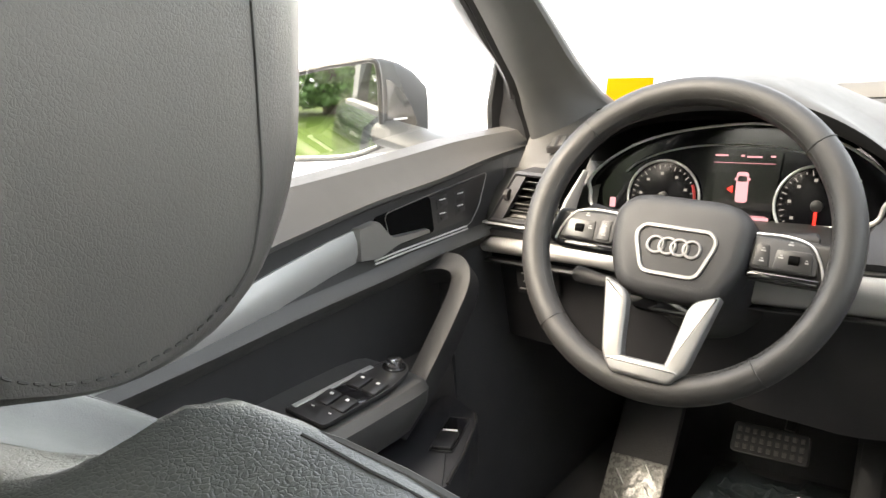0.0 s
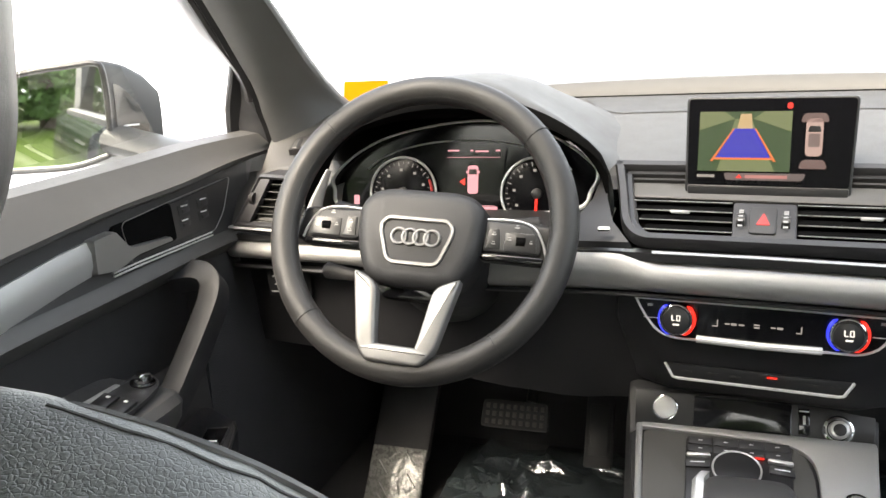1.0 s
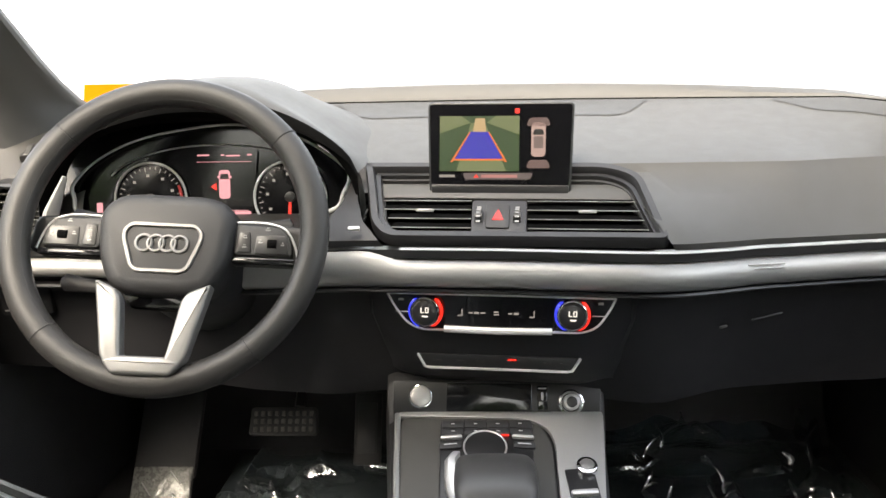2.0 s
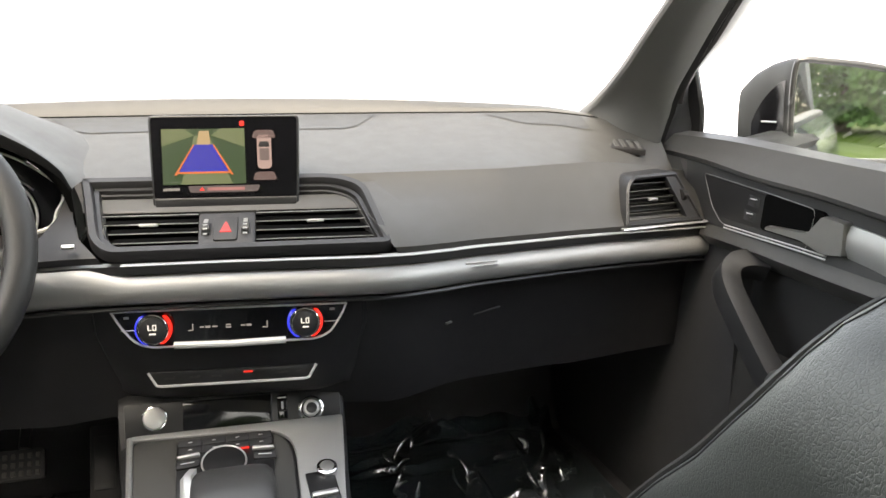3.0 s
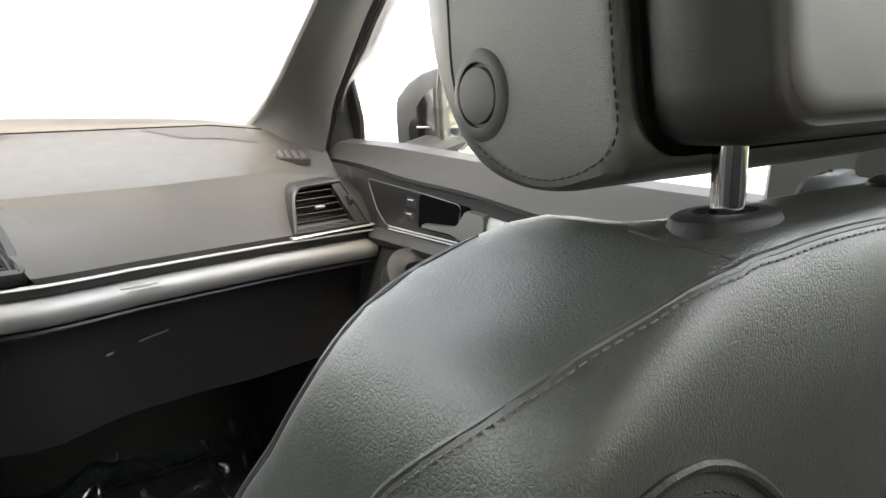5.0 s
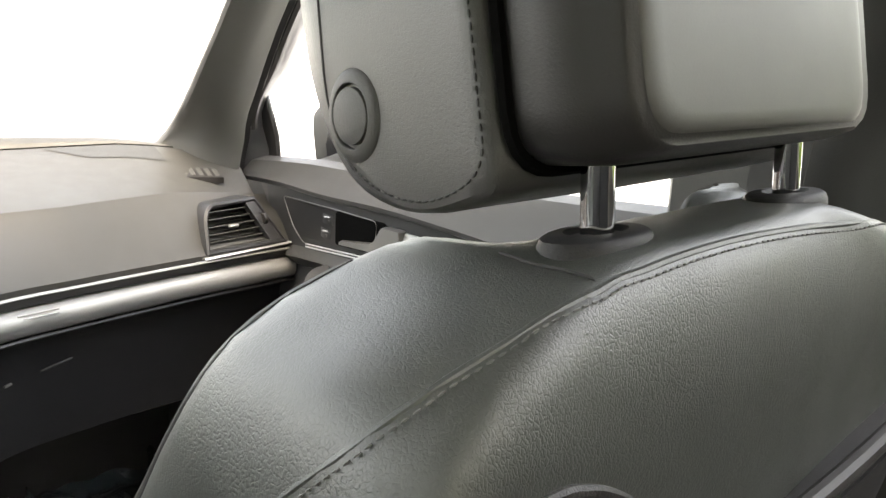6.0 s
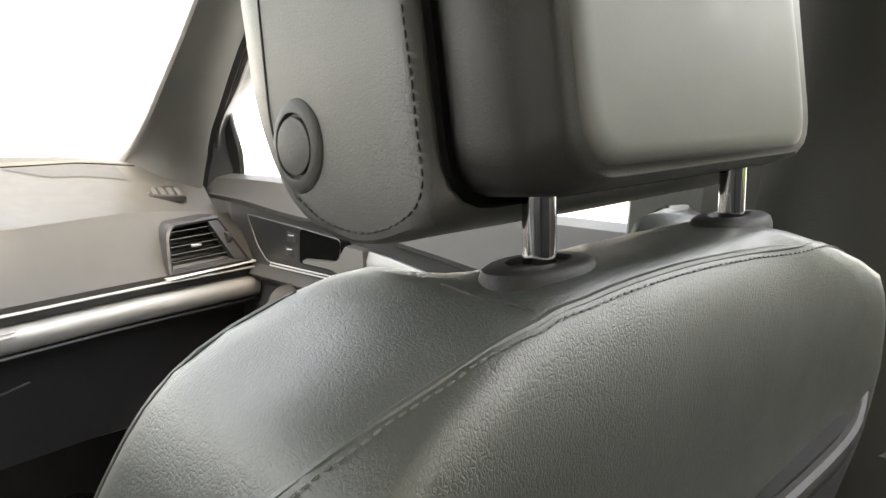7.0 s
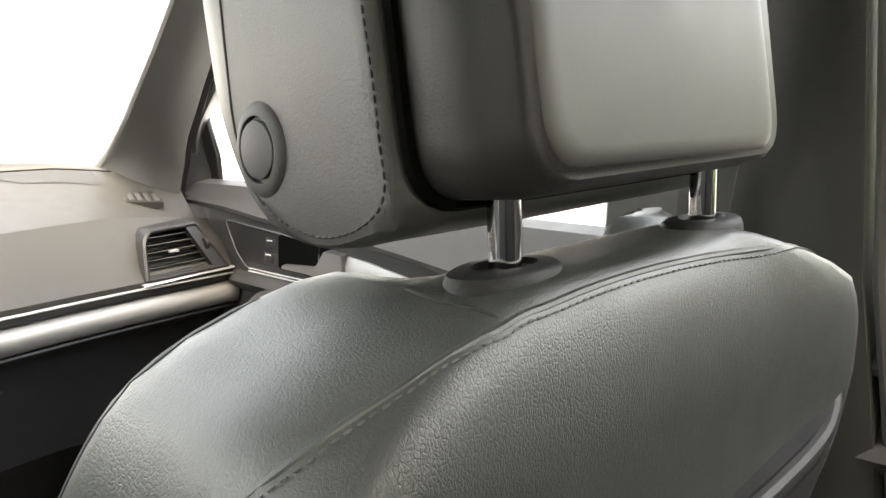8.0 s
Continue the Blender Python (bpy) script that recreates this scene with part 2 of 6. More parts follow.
def rounded(outline, r, n=5):
    """Rounds the corners of a polygon."""
    p = [Vector((x, y, 0)) for x, y in outline]
    out = []
    for i, c in enumerate(p):
        a, b = (p[i - 1] - c), (p[(i + 1) % len(p)] - c)
        rr = r[i] if isinstance(r, (list, tuple)) else r
        d = min(rr, a.length * 0.48, b.length * 0.48)
        s, e = c + a.normalized() * d, c + b.normalized() * d
        for k in range(n + 1):
            t = k / n
            q = s * (1 - t) ** 2 + c * 2 * t * (1 - t) + e * t * t
            out.append((q.x, q.y))
    return out


def band(outline, width):
    """An outline and the same one drawn in by width."""
    p = [Vector((x, y)) for x, y in outline]
    area = sum(a.x * b.y - b.x * a.y for a, b in zip(p, p[1:] + p[:1]))
    s = 1 if area > 0 else -1
    inner = []
    for i in range(len(p)):
        t = (p[(i + 1) % len(p)] - p[i - 1]).normalized()
        inner.append(p[i] + Vector((-t.y, t.x)) * width * s)
    return p, inner


def frame_slab(outline, width, depth, m=None, bm=None):
    """A flat ring of the given width and thickness along an outline."""
    o, i = band(outline, width)
    out = bm or bmesh.new()
    b = bmesh.new()
    rings = []
    for pts, z in ((o, 0), (o, depth * 0.7), ([a.lerp(c, 0.18) for a, c in zip(o, i)], depth), ([a.lerp(c, 0.82) for a, c in zip(o, i)], depth), (i, depth * 0.7), (i, 0)):
        rings.append([(q.x, q.y, z) for q in pts])
    loft(rings + [rings[0]], True, False, b)
    bmesh.ops.remove_doubles(b, verts=b.verts, dist=1e-7)
    if m is not None:
        bmesh.ops.transform(b, matrix=m, verts=b.verts)
    merge(out, b)
    return out


def disc(r, depth, m=None, bevel=0.0, n=32, bm=None):
    return slab([(r * math.cos(2 * math.pi * k / n), r * math.sin(2 * math.pi * k / n)) for k in range(n)], depth, m, bevel, 2, bm)


def ring(r, tube_r, m=None, n=40, seg=8, bm=None, flat=1.0):
    b = tube([(r * math.cos(2 * math.pi * k / n), r * math.sin(2 * math.pi * k / n), 0) for k in range(n)], tube_r, seg, True, None, flat)
    if m is not None:
        bmesh.ops.transform(b, matrix=m, verts=b.verts)
    return merge(bm, b) if bm else b


def interp(x, table):
    """Linear interpolation in rows of (x, value, value, ...)."""
    if x <= table[0][0]:
        return table[0][1:]
    for a, b in zip(table, table[1:]):
        if x <= b[0]:
            s = (x - a[0]) / (b[0] - a[0])
            return tuple(p + (q - p) * s for p, q in zip(a[1:], b[1:]))
    return table[-1][1:]


def stitches(pts, step, length, r, parent, mat, name="stitching"):
    """Short thread pieces along a line, joined as one row."""
    p = [Vector(q) for q in pts]
    bm = bmesh.new()
    run, nxt = 0.0, 0.0
    for a, b in zip(p, p[1:]):
        seg = (b - a).length
        while seg and nxt < run + seg:
            c = a.lerp(b, (nxt - run) / seg)
            d = (b - a).normalized()
            tube([c - d * length / 2, c, c + d * length / 2], [r * 0.6, r, r * 0.6], 5, False, bm)
            nxt += step
        run += seg
    return part(name, bm, mat, parent)


# ---- ground and far trees ----
M_GROUND = material("pale_concrete", (0.52, 0.53, 0.54), 0.9, grain=0.4, grain_scale=60, vary=0.2, vary_scale=0.7)
M_LEAF = material("green_leaves", (0.11, 0.19, 0.055), 0.6, vary=0.5, vary_scale=1.5)
M_BARK = material("bark", (0.10, 0.08, 0.06), 0.9, grain=0.5, grain_scale=40)
bm = bmesh.new()
bmesh.ops.create_grid(bm, x_segments=40, y_segments=40, size=300)
tagged(part("ground", bm, M_GROUND), "pale concrete yard round the parked car", "ground", kind="structure")


def tree(name, x, y, height, spread, seed):
    rnd = random.Random(seed)
    root = tagged(empty(name, (x, y, 0)), "leafy green tree behind the car", "tree", "trees behind the car")
    bm = tube([(x, y, 0), (x + 0.1, y, height * 0.3), (x, y + 0.1, height * 0.6), (x + 0.1, y, height * 0.9)], [0.22, 0.17, 0.12, 0.04], 10)
    for k in range(7):
        a, z = rnd.uniform(0, 6.28), height * rnd.uniform(0.25, 0.6)
        tube([(x, y, z), (x + math.cos(a) * spread * 0.4, y + math.sin(a) * spread * 0.4, z + 0.6), (x + math.cos(a) * spread * 0.8, y + math.sin(a) * spread * 0.8, z + 1.1)], [0.08, 0.05, 0.02], 6, False, bm)
    part("trunk", bm, M_BARK, root)
    bm = bmesh.new()
    for k in range(13000):
        a, h = rnd.uniform(0, 6.28), rnd.random()
        rad = spread * math.sqrt(rnd.random()) * (0.55 + 0.45 * math.sin(3.1 * h)) * (1 + 0.25 * math.sin(5 * a + seed))
        c = Vector((x + rad * math.cos(a), y + rad * math.sin(a), height * (0.04 + 0.98 * h)))
        n = Vector((rnd.gauss(0, 1), rnd.gauss(0, 1), rnd.gauss(0.4, 1))).normalized()
        u = n.orthogonal().normalized() * rnd.uniform(0.07, 0.15)
        v = n.cross(u) * rnd.uniform(0.5, 0.9)
        bm.faces.new([bm.verts.new(q) for q in (c - u, c - v * 0.8, c + u, c + v)])
    part("crown", bm, M_LEAF, root, smooth=False)


for k, (x, y, h, s) in enumerate([(-6.5, -9, 5.5, 2.6), (-2.4, -22, 6.5, 2.8), (-10, -6, 5.5, 2.6), (-18, -3.4, 6.5, 3.0), (-24, -5.5, 7, 3.4), (25, -5.2, 5, 2.8), (30, -8.5, 6, 3.2), (31, -3.5, 5, 3.0), (7.5, -21, 7.5, 3.2), (13, -20, 8, 3.4), (19, -13, 7, 3.2), (0.3, -20, 6.5, 2.8), (-5.6, -24, 7, 3.0)]):
    tree("tree", x, y, h, s, k + 3)

M_GRASS = material("lawn", (0.055, 0.088, 0.012), 0.95, spec=0.1, grain=0.6, grain_scale=50, vary=0.35, vary_scale=2.0)
bm = bmesh.new()
bmesh.ops.create_grid(bm, x_segments=20, y_segments=20, size=1, matrix=pose(0, -18.1, 0.04) @ Matrix.Diagonal((34, 16.4, 1, 1)))
tagged(part("lawn", bm, M_GRASS), "green lawn behind the yard", "lawn", kind="structure")

# added white screen: stands in for bright distance, covers the yellow horizon
M_BACKDROP = material("white_backdrop", (0.80, 0.81, 0.82), 0.95, vary=0.02)
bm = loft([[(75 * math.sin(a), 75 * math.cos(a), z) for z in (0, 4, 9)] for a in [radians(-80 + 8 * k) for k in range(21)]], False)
tagged(part("backdrop", bm, M_BACKDROP), "plain white screen standing in for the bright distance", "backdrop", kind="structure")

# ---- cabin shell ----
FLOOR_Z = 0.42
bm = box((1.62, 2.9, 0.03), pose(0, 0.15, FLOOR_Z - 0.015))
tagged(part("floor", bm, M_CARPET), "black carpeted cabin floor", "floor", kind="structure")
bm = loft([[(x, y, 1.60 + 0.05 * math.cos(x * 1.7) - 0.02 * (y / 1.0) ** 2 + dz) for x, dz in [(-0.60 + 0.1 * i, 0) for i in range(13)] + [(0.60 - 0.1 * i, 0.03) for i in range(13)]] for y in (0.52, 0.3, 0.0, -0.4, -0.8, -1.2)])
tagged(part("ceiling", bm, M_HEADLINER), "pale cloth headliner of the cabin roof", "headliner", kind="structure")
# firewall and rear bulkhead close the cabin
bm = box((1.5, 0.03, 0.65), pose(0, 1.62, 0.73))
tagged(part("wall_front", bm, M_CARPET), "black carpeted bulkhead ahead of the footwells", "bulkhead", kind="structure")
bm = box((1.56, 0.04, 0.65), pose(0, -1.30, 0.74))
tagged(part("wall_rear", bm, M_SOFT_DARK), "dark trim closing the cabin behind", "trim", kind="structure")
bm = loft([[(x * (1 - 0.10 * s * s), 1.38 + 1.5 * s - 0.10 * (x / 0.8) ** 2 * s, 0.985 - 0.05 * s - 0.16 * s ** 4 - 0.07 * (abs(x) / 0.8) ** 4 + d) for x, d in [(-0.8 + 0.1 * i, 0) for i in range(17)] + [(0.8 - 0.1 * i, -0.02) for i in range(17)]] for s in [k / 12 for k in range(13)]])
tagged(part("bonnet", bm, M_BODY), "dark painted bonnet ahead of the windscreen", "bonnet", kind="structure")




def sweep_between(a, b, prof_a, prof_b, n=10, bow=(0, 0, 0)):
    """Loft one flat profile into another along a bowed line."""
    a, b, bow = Vector(a), Vector(b), Vector(bow)
    rings = []
    for k in range(n + 1):
        s = k / n
        c = a.lerp(b, s) + bow * (4 * s * (1 - s))
        rings.append([c + Vector(p).lerp(Vector(q), s) for p, q in zip(prof_a, prof_b)])
    return rings


for side, tag in ((-1, "left"), (1, "right")):
    # windscreen pillar: cloth trim inside, black window channel outside it
    # stations along the pillar: z, inner edge x y, ridge x y, trim edge x y, window edge x y
    ST = [(1.085, 0.612, 1.255, 0.655, 1.165, 0.705, 1.125, 0.785, 1.110), (1.125, 0.616, 1.245, 0.655, 1.145, 0.705, 1.105, 0.785, 1.105), (1.145, 0.622, 1.228, 0.660, 1.120, 0.704, 1.090, 0.783, 1.110), (1.165, 0.622, 1.180, 0.662, 1.090, 0.702, 1.078, 0.781, 1.114), (1.19, 0.608, 1.105, 0.658, 1.055, 0.698, 1.055, 0.777, 1.112), (1.22, 0.599, 1.040, 0.650, 1.000, 0.690, 1.012, 0.770, 1.090), (1.26, 0.590, 0.968, 0.640, 0.940, 0.678, 0.955, 0.758, 1.020), (1.30, 0.581, 0.895, 0.630, 0.872, 0.666, 0.895, 0.744, 0.955), (1.38, 0.568, 0.770, 0.612, 0.750, 0.645, 0.770, 0.715, 0.820), (1.48, 0.552, 0.640, 0.592, 0.620, 0.622, 0.640, 0.680, 0.680), (1.60, 0.545, 0.510, 0.572, 0.490, 0.600, 0.510, 0.640, 0.540)]
    rings = []
    for z, ax, ay, bx, by, cx_, cy_, dx, dy in ST:
        rings.append(smoothline([(side * ax, ay, z), (side * (ax * 0.65 + bx * 0.35), ay * 0.6 + by * 0.4 - 0.006, z), (side * bx, by, z), (side * cx_, cy_, z), (side * (cx_ + 0.012), cy_ + 0.02, z), (side * (cx_ + 0.01), cy_ + 0.10, z), (side * (ax + 0.03), ay + 0.06, z)], 3, True))
    tagged(part("pillar_" + tag, loft(rings), M_PILLAR), "grey cloth-covered windscreen pillar", "pillar", kind="structure")
    ST = [q[:7] + (q[7] - 0.006 * f, q[8] + 0.016 * f) for q, f in zip(ST, [max(0.0, min(1.0, (1.26 - q[0]) / 0.06)) for q in ST])]
    rings = []
    for z, ax, ay, bx, by, cx_, cy_, dx, dy in ST:
        rings.append([(side * x, y, z) for x, y in ((cx_ + 0.004, cy_ + 0.012), (cx_ + 0.018, cy_ + 0.004), (cx_ * 0.5 + dx * 0.5, cy_ * 0.5 + dy * 0.5 + 0.004), (dx - 0.012, dy - 0.004), (dx, dy + 0.004), (dx + 0.03, dy + 0.04), (cx_ + 0.04, cy_ + 0.09))])
    tagged(part("window_channel_" + tag, loft(rings), M_SATIN), "black rubber window channel beside the pillar", "window channel", kind="structure")
    bm = tube(smoothline([(side * (cx_ * 0.62 + dx * 0.38), cy_ * 0.62 + dy * 0.38 - 0.003, z) for z, ax, ay, bx, by, cx_, cy_, dx, dy in ST[3:]], 3), 0.0085, 8)
    tagged(part("frame_seal_" + tag, bm, M_SHELL), "grey rubber seal along the door frame", "seal", kind="structure")
    # mirror triangle post
    bm = loft([[(side * (x + a), y + b, z) for a, b in ((-0.004, -0.003), (0.0, -0.005), (0.005, -0.003), (0.003, 0.014), (-0.014, 0.019))] for x, y, z in ((0.782, 1.112, 1.085), (0.782, 1.110, 1.12), (0.782, 1.111, 1.15), (0.780, 1.116, 1.175), (0.777, 1.124, 1.21), (0.770, 1.144, 1.26))])
    tagged(part("window_post_" + tag, bm, M_SATIN), "slim black post of the front door window", "window post", kind="structure")
    # middle pillar: wide trim with a pale seal along its rear edge
    rings = []
    for z, x, y0, y1 in ((0.45, 0.735, 0.03, 0.35), (0.95, 0.722, 0.065, 0.345), (1.06, 0.712, 0.072, 0.335), (1.15, 0.702, 0.070, 0.32), (1.30, 0.675, 0.065, 0.25), (1.45, 0.64, 0.055, 0.21), (1.62, 0.585, 0.04, 0.17)):
        rings.append([(side * (x + dx), y, z) for dx, y in ((0.075, y1), (0.050, y1 - 0.004), (0.038, y1 - 0.014), (0.030, y1 - 0.05), (0.012, y1 - 0.10), (0.002, y0 + 0.06), (0.0, y0 + 0.02), (0.006, y0 + 0.004), (0.02, y0), (0.09, y0), (0.10, y1))])
    tagged(part("pillar_mid_" + tag, loft(rings), M_BPILLAR), "dark grey plastic trim of the middle pillar", "pillar", kind="structure")
    bm = tube([(side * (x + 0.014), y0 - 0.006, z) for z, x, y0 in ((0.45, 0.735, 0.03), (0.95, 0.722, 0.065), (1.06, 0.712, 0.072), (1.15, 0.702, 0.070), (1.30, 0.675, 0.065), (1.62, 0.585, 0.04))], 0.0055, 8)
    tagged(part("door_seal_" + tag, bm, M_COVER), "grey rubber seal along the middle pillar", "seal", kind="structure")
    # roof rail and rear quarter
    bm = tube([(side * 0.55, 0.55, 1.60), (side * 0.60, 0.2, 1.635), (side * 0.60, -0.5, 1.62), (side * 0.56, -1.2, 1.52)], 0.045, 10)
    tagged(part("roof_rail_" + tag, bm, M_HEADLINER), "pale trim along the roof edge", "trim", kind="structure")
    bm = box((0.05, 1.26, 0.66), pose(side * 0.80, -0.62, 0.76), 0.012)
    tagged(part("rear_door_" + tag, bm, M_HARD), "dark trim of the rear door", "door", kind="structure")
    # unseen tinted panes added to dim rear light; the passenger's is partly lowered
    up = 1.0 if side < 0 else 0.28
    ob = part("window_4" if side < 0 else "window_6", loft([[(side * (0.79 - 0.19 * s), y, 1.08 + 0.54 * s) for y in (0.02, -0.4, -0.8, -1.22)] for s in (0, up / 2, up)], False), M_TINT)
    tagged(ob, "unseen tinted rear door pane added to cut the light", "window", kind="structure")
    rings = [[(side * (x + dx), y + dy, z) for dx, dy in ((0, -0.10), (0, 0.10), (0.05, 0.10), (0.05, -0.10))] for x, y, z in ((0.75, -1.25, 1.0), (0.70, -1.2, 1.3), (0.57, -1.1, 1.6))]
    tagged(part("rear_pillar_" + tag, loft(rings), M_PILLAR), "grey rear pillar", "pillar", kind="structure")

for side, tag in ((-1, "left"), (1, "right")):
    bm = loft([[(side * (x - 0.10 * max(0.0, -y - 1.0) ** 2), y, z) for x, z in ((0.80, 1.075), (0.835, 1.07), (0.875, 1.04), (0.905, 0.92), (0.90, 0.70), (0.905, 0.50), (0.85, 0.40), (0.80, 0.40))] for y in (-0.06, -0.4, -0.8, -1.2, -1.6, -2.0)])
    tagged(part("body_side_" + tag, bm, M_BODY), "dark painted rear side of the car body", "body side", kind="structure")
for side, tag in ((-1, "left"), (1, "right")):
    bm = loft([[(side * x, y, z) for x, z in ((0.735, 0.40), (0.742, 0.70), (0.745, 0.97), (0.80, 0.97), (0.80, 0.40))] for y in (0.93, 1.2, 1.65)])
    tagged(part("kick_panel_" + tag, bm, M_CARPET), "black side lining of the footwell", "lining", kind="structure")

# windscreen: one bowed sheet
rings = []
for k in range(9):
    s = k / 8
    y, z, w = 1.62 - 1.10 * s, 1.10 + 0.50 * s + 0.05 * math.sin(math.pi * s), 0.74 - 0.18 * s
    rings.append([(w * (i / 6 - 1), y - 0.16 * (i / 6 - 1) ** 2 * (1 - 0.5 * s), z) for i in range(13)])
ob = part("window_1", loft(rings, False), M_GLASS)
ob.visible_shadow = False
tagged(ob, "large clear windscreen", "windscreen", kind="structure")
for k, side in ((2, -1), (3, 1)):
    rings = [[(side * (0.80 + 0.012 - 0.12 * s - 0.06 * s * s), y, 1.06 + 0.55 * s) for y in (1.0 - 0.5 * s, 0.6 - 0.3 * s, 0.20 - 0.06 * s)] for s in (0, 0.25, 0.5, 0.75, 1.0)]
    ob = part("window_%d" % k, loft(rings, False), M_GLASS)
    ob.visible_shadow = False
    tagged(ob, "clear front door window, closed", "window", kind="structure")

# unseen rear pane, tinted to take light off the seat backs
ob = part("window_5", loft([[(x, -1.29 + 0.25 * s - 0.05 * (1 - (x / 0.6) ** 2), 1.07 + 0.48 * s) for x in (-0.62, -0.4, -0.2, 0, 0.2, 0.4, 0.62)] for s in (0, 0.5, 1)], False), M_TINT)
tagged(ob, "unseen rear window pane tinted to cut the light", "window", kind="structure")

# ---- dashboard ----
dash = tagged(empty("dashboard", (0, 1.1, 0.72)), "grey and black soft dashboard with silver decor strip", "dashboard")
CH = [(0.0, 0.852, 0.999), (0.16, 0.852, 0.998), (0.21, 0.858, 0.996), (0.28, 0.882, 0.991), (0.36, 0.910, 0.987), (0.46, 0.944, 0.983), (0.56, 0.970, 0.980), (0.66, 0.990, 0.977), (0.735, 1.004, 0.975)]


def chrome_line(x):
    """Where the strip's upper edge runs; the middle turns towards the driver."""
    y, z = interp(abs(x), CH)
    f = max(0.0, min(1.0, (0.34 - abs(x)) / 0.20))
    return y - 0.1228 * (x - 0.005) * f * f * (3 - 2 * f), z


def turned(x, y, z):
    """A place in the middle of the dashboard, which stands turned towards the driver."""
    return Matrix.Translation((x, y, z)) @ pose(0, 0, 0, 0, 0, -7)


def xs(a, b, n):
    return [a + (b - a) * k / n for k in range(n + 1)]


def crease(x):
    """Where the pad's top turns into its face."""
    e = max(0.0, (abs(x) - 0.55) / 0.19)
    return max(chrome_line(x)[0] + 0.075, 0.995) + 0.01 * e, 0.018 * e + 0.012 * e * e


def dash_top(x):
    """Upper pad: from the windscreen to the crease above the face."""
    e = max(0.0, (abs(x) - 0.55) / 0.19)
    yc, drop = crease(x)
    lift = 0.021 * max(-0.15, 1 - (x / 0.62) ** 2)      # lip along the windscreen
    b = 0.17 * (x / 0.74) ** 2
    rows = [(x, 1.47 - b, 1.125 - drop), (x, 1.385 - b, 1.150 + lift - drop), (x, 1.365 - b, 1.1535 + lift - drop), (x, 1.335 - b, 1.1535 + 0.92 * lift - drop), (x, 1.320 - b, 1.151 + 0.35 * lift - drop), (x, 1.3165 - b, 1.1470 - drop), (x, 1.30 - b, 1.1455 - drop)] + [
            (x, yc + (1.30 - b - yc) * f, 1.070 + 0.0755 * g - drop * (0.8 + 0.2 * f)) for f, g in ((0.80, 0.82), (0.65, 0.685), (0.50, 0.55), (0.35, 0.415), (0.21, 0.289), (0.09, 0.181))] + [ (x, yc + (1.30 - b - yc) * 0.025, 1.0790 - drop * 0.8), (x, yc, 1.0770 - drop * 0.8)]
    if -0.535 < x < -0.176:                         # well for the instruments
        rows = [(q[0], max(q[1], 1.085), q[2] if q[1] > 1.085 else 1.098) for q in rows]
    return rows


def pad_z(x, y):
    rows = dash_top(x)
    for a, b in zip(rows, rows[1:]):
        if b[1] <= y <= a[1]:
            f = (y - b[1]) / max(1e-6, a[1] - b[1])
            return b[2] + f * (a[2] - b[2])
    return rows[-1][2]


def face_row(x, k):
    y, z = chrome_line(x)
    yc, drop = crease(x)
    top = Vector((x, yc, 1.0770 - drop * 0.8))
    return (top, top + Vector((0, -0.006, -0.011)), Vector((x, yc * 0.52 + (y + 0.012) * 0.48, 1.042 - drop * 0.5)), Vector((x, y + 0.028, z + 0.026)), Vector((x, y + 0.009, z + 0.006)), Vector((x, y + 0.012, z - 0.002)))[k]


def face(a, b, n):
    """The pad's face between two slanting edges, given as x for each of its rows."""
    return loft([[face_row(a[k] + (b[k] - a[k]) * i / n, k) for k in range(6)] for i in range(n + 1)], False)


part("upper_pad", loft([dash_top(x) for x in xs(-0.716, 0.716, 144)], False), M_SOFT, dash, "soft grey grained upper pad", angle=35)
part("pad_face", face((0.132, 0.148, 0.172, 0.186, 0.198, 0.203), (0.74,) * 6, 70), M_SOFT, dash, "soft grey grained face before the passenger", angle=40)
part("pad_face", face((-0.74,) * 6, (-0.545,) * 6, 24), M_SOFT, dash, "soft grey face beside the wheel", angle=40)
part("side_switch_pad", face((-0.178, -0.180, -0.186, -0.202, -0.212, -0.212), (-0.172, -0.174, -0.168, -0.158, -0.138, -0.132), 10), M_HARD, dash, "dark cheek beside the instruments", angle=40)


part("pad_gap", tube([(x, 1.3145 - 0.17 * (x / 0.74) ** 2, 1.1472 - crease(x)[1]) for x in xs(-0.66, 0.66, 60)], 0.0016, 6), M_SLAT, dash, "dark gap under the windscreen lip")


def inset(ol, n=10):
    """A flush darker panel laid into the pad's top; ol runs (x, far y, near y)."""
    pts = [[(x, y0 + (y1 - y0) * k / 6) for k in range(7)] for x, y0, y1 in ol]
    return loft([[(x, y, pad_z(x, y) + 0.0012) for x, y in r] for r in pts], False)


part("inset_panel", inset([(x, 1.299 - 0.17 * (x / 0.74) ** 2, max(1.215, min(1.298, 1.215 + max(0.0, abs(x - 0.01) - 0.20) * 1.6)) - 0.17 * (x / 0.74) ** 2) for x in xs(-0.24, 0.262, 24)]), M_INSET, dash, "dark inset panel below the windscreen")
part("inset_panel", inset([(x, 1.299 - 0.17 * (x / 0.74) ** 2, 1.299 - 0.17 * (x / 0.74) ** 2 - 0.045 * min(1.0, (x - 0.44) / 0.05)) for x in xs(0.445, 0.60, 12)]), M_INSET, dash, "dark inset panel below the windscreen")


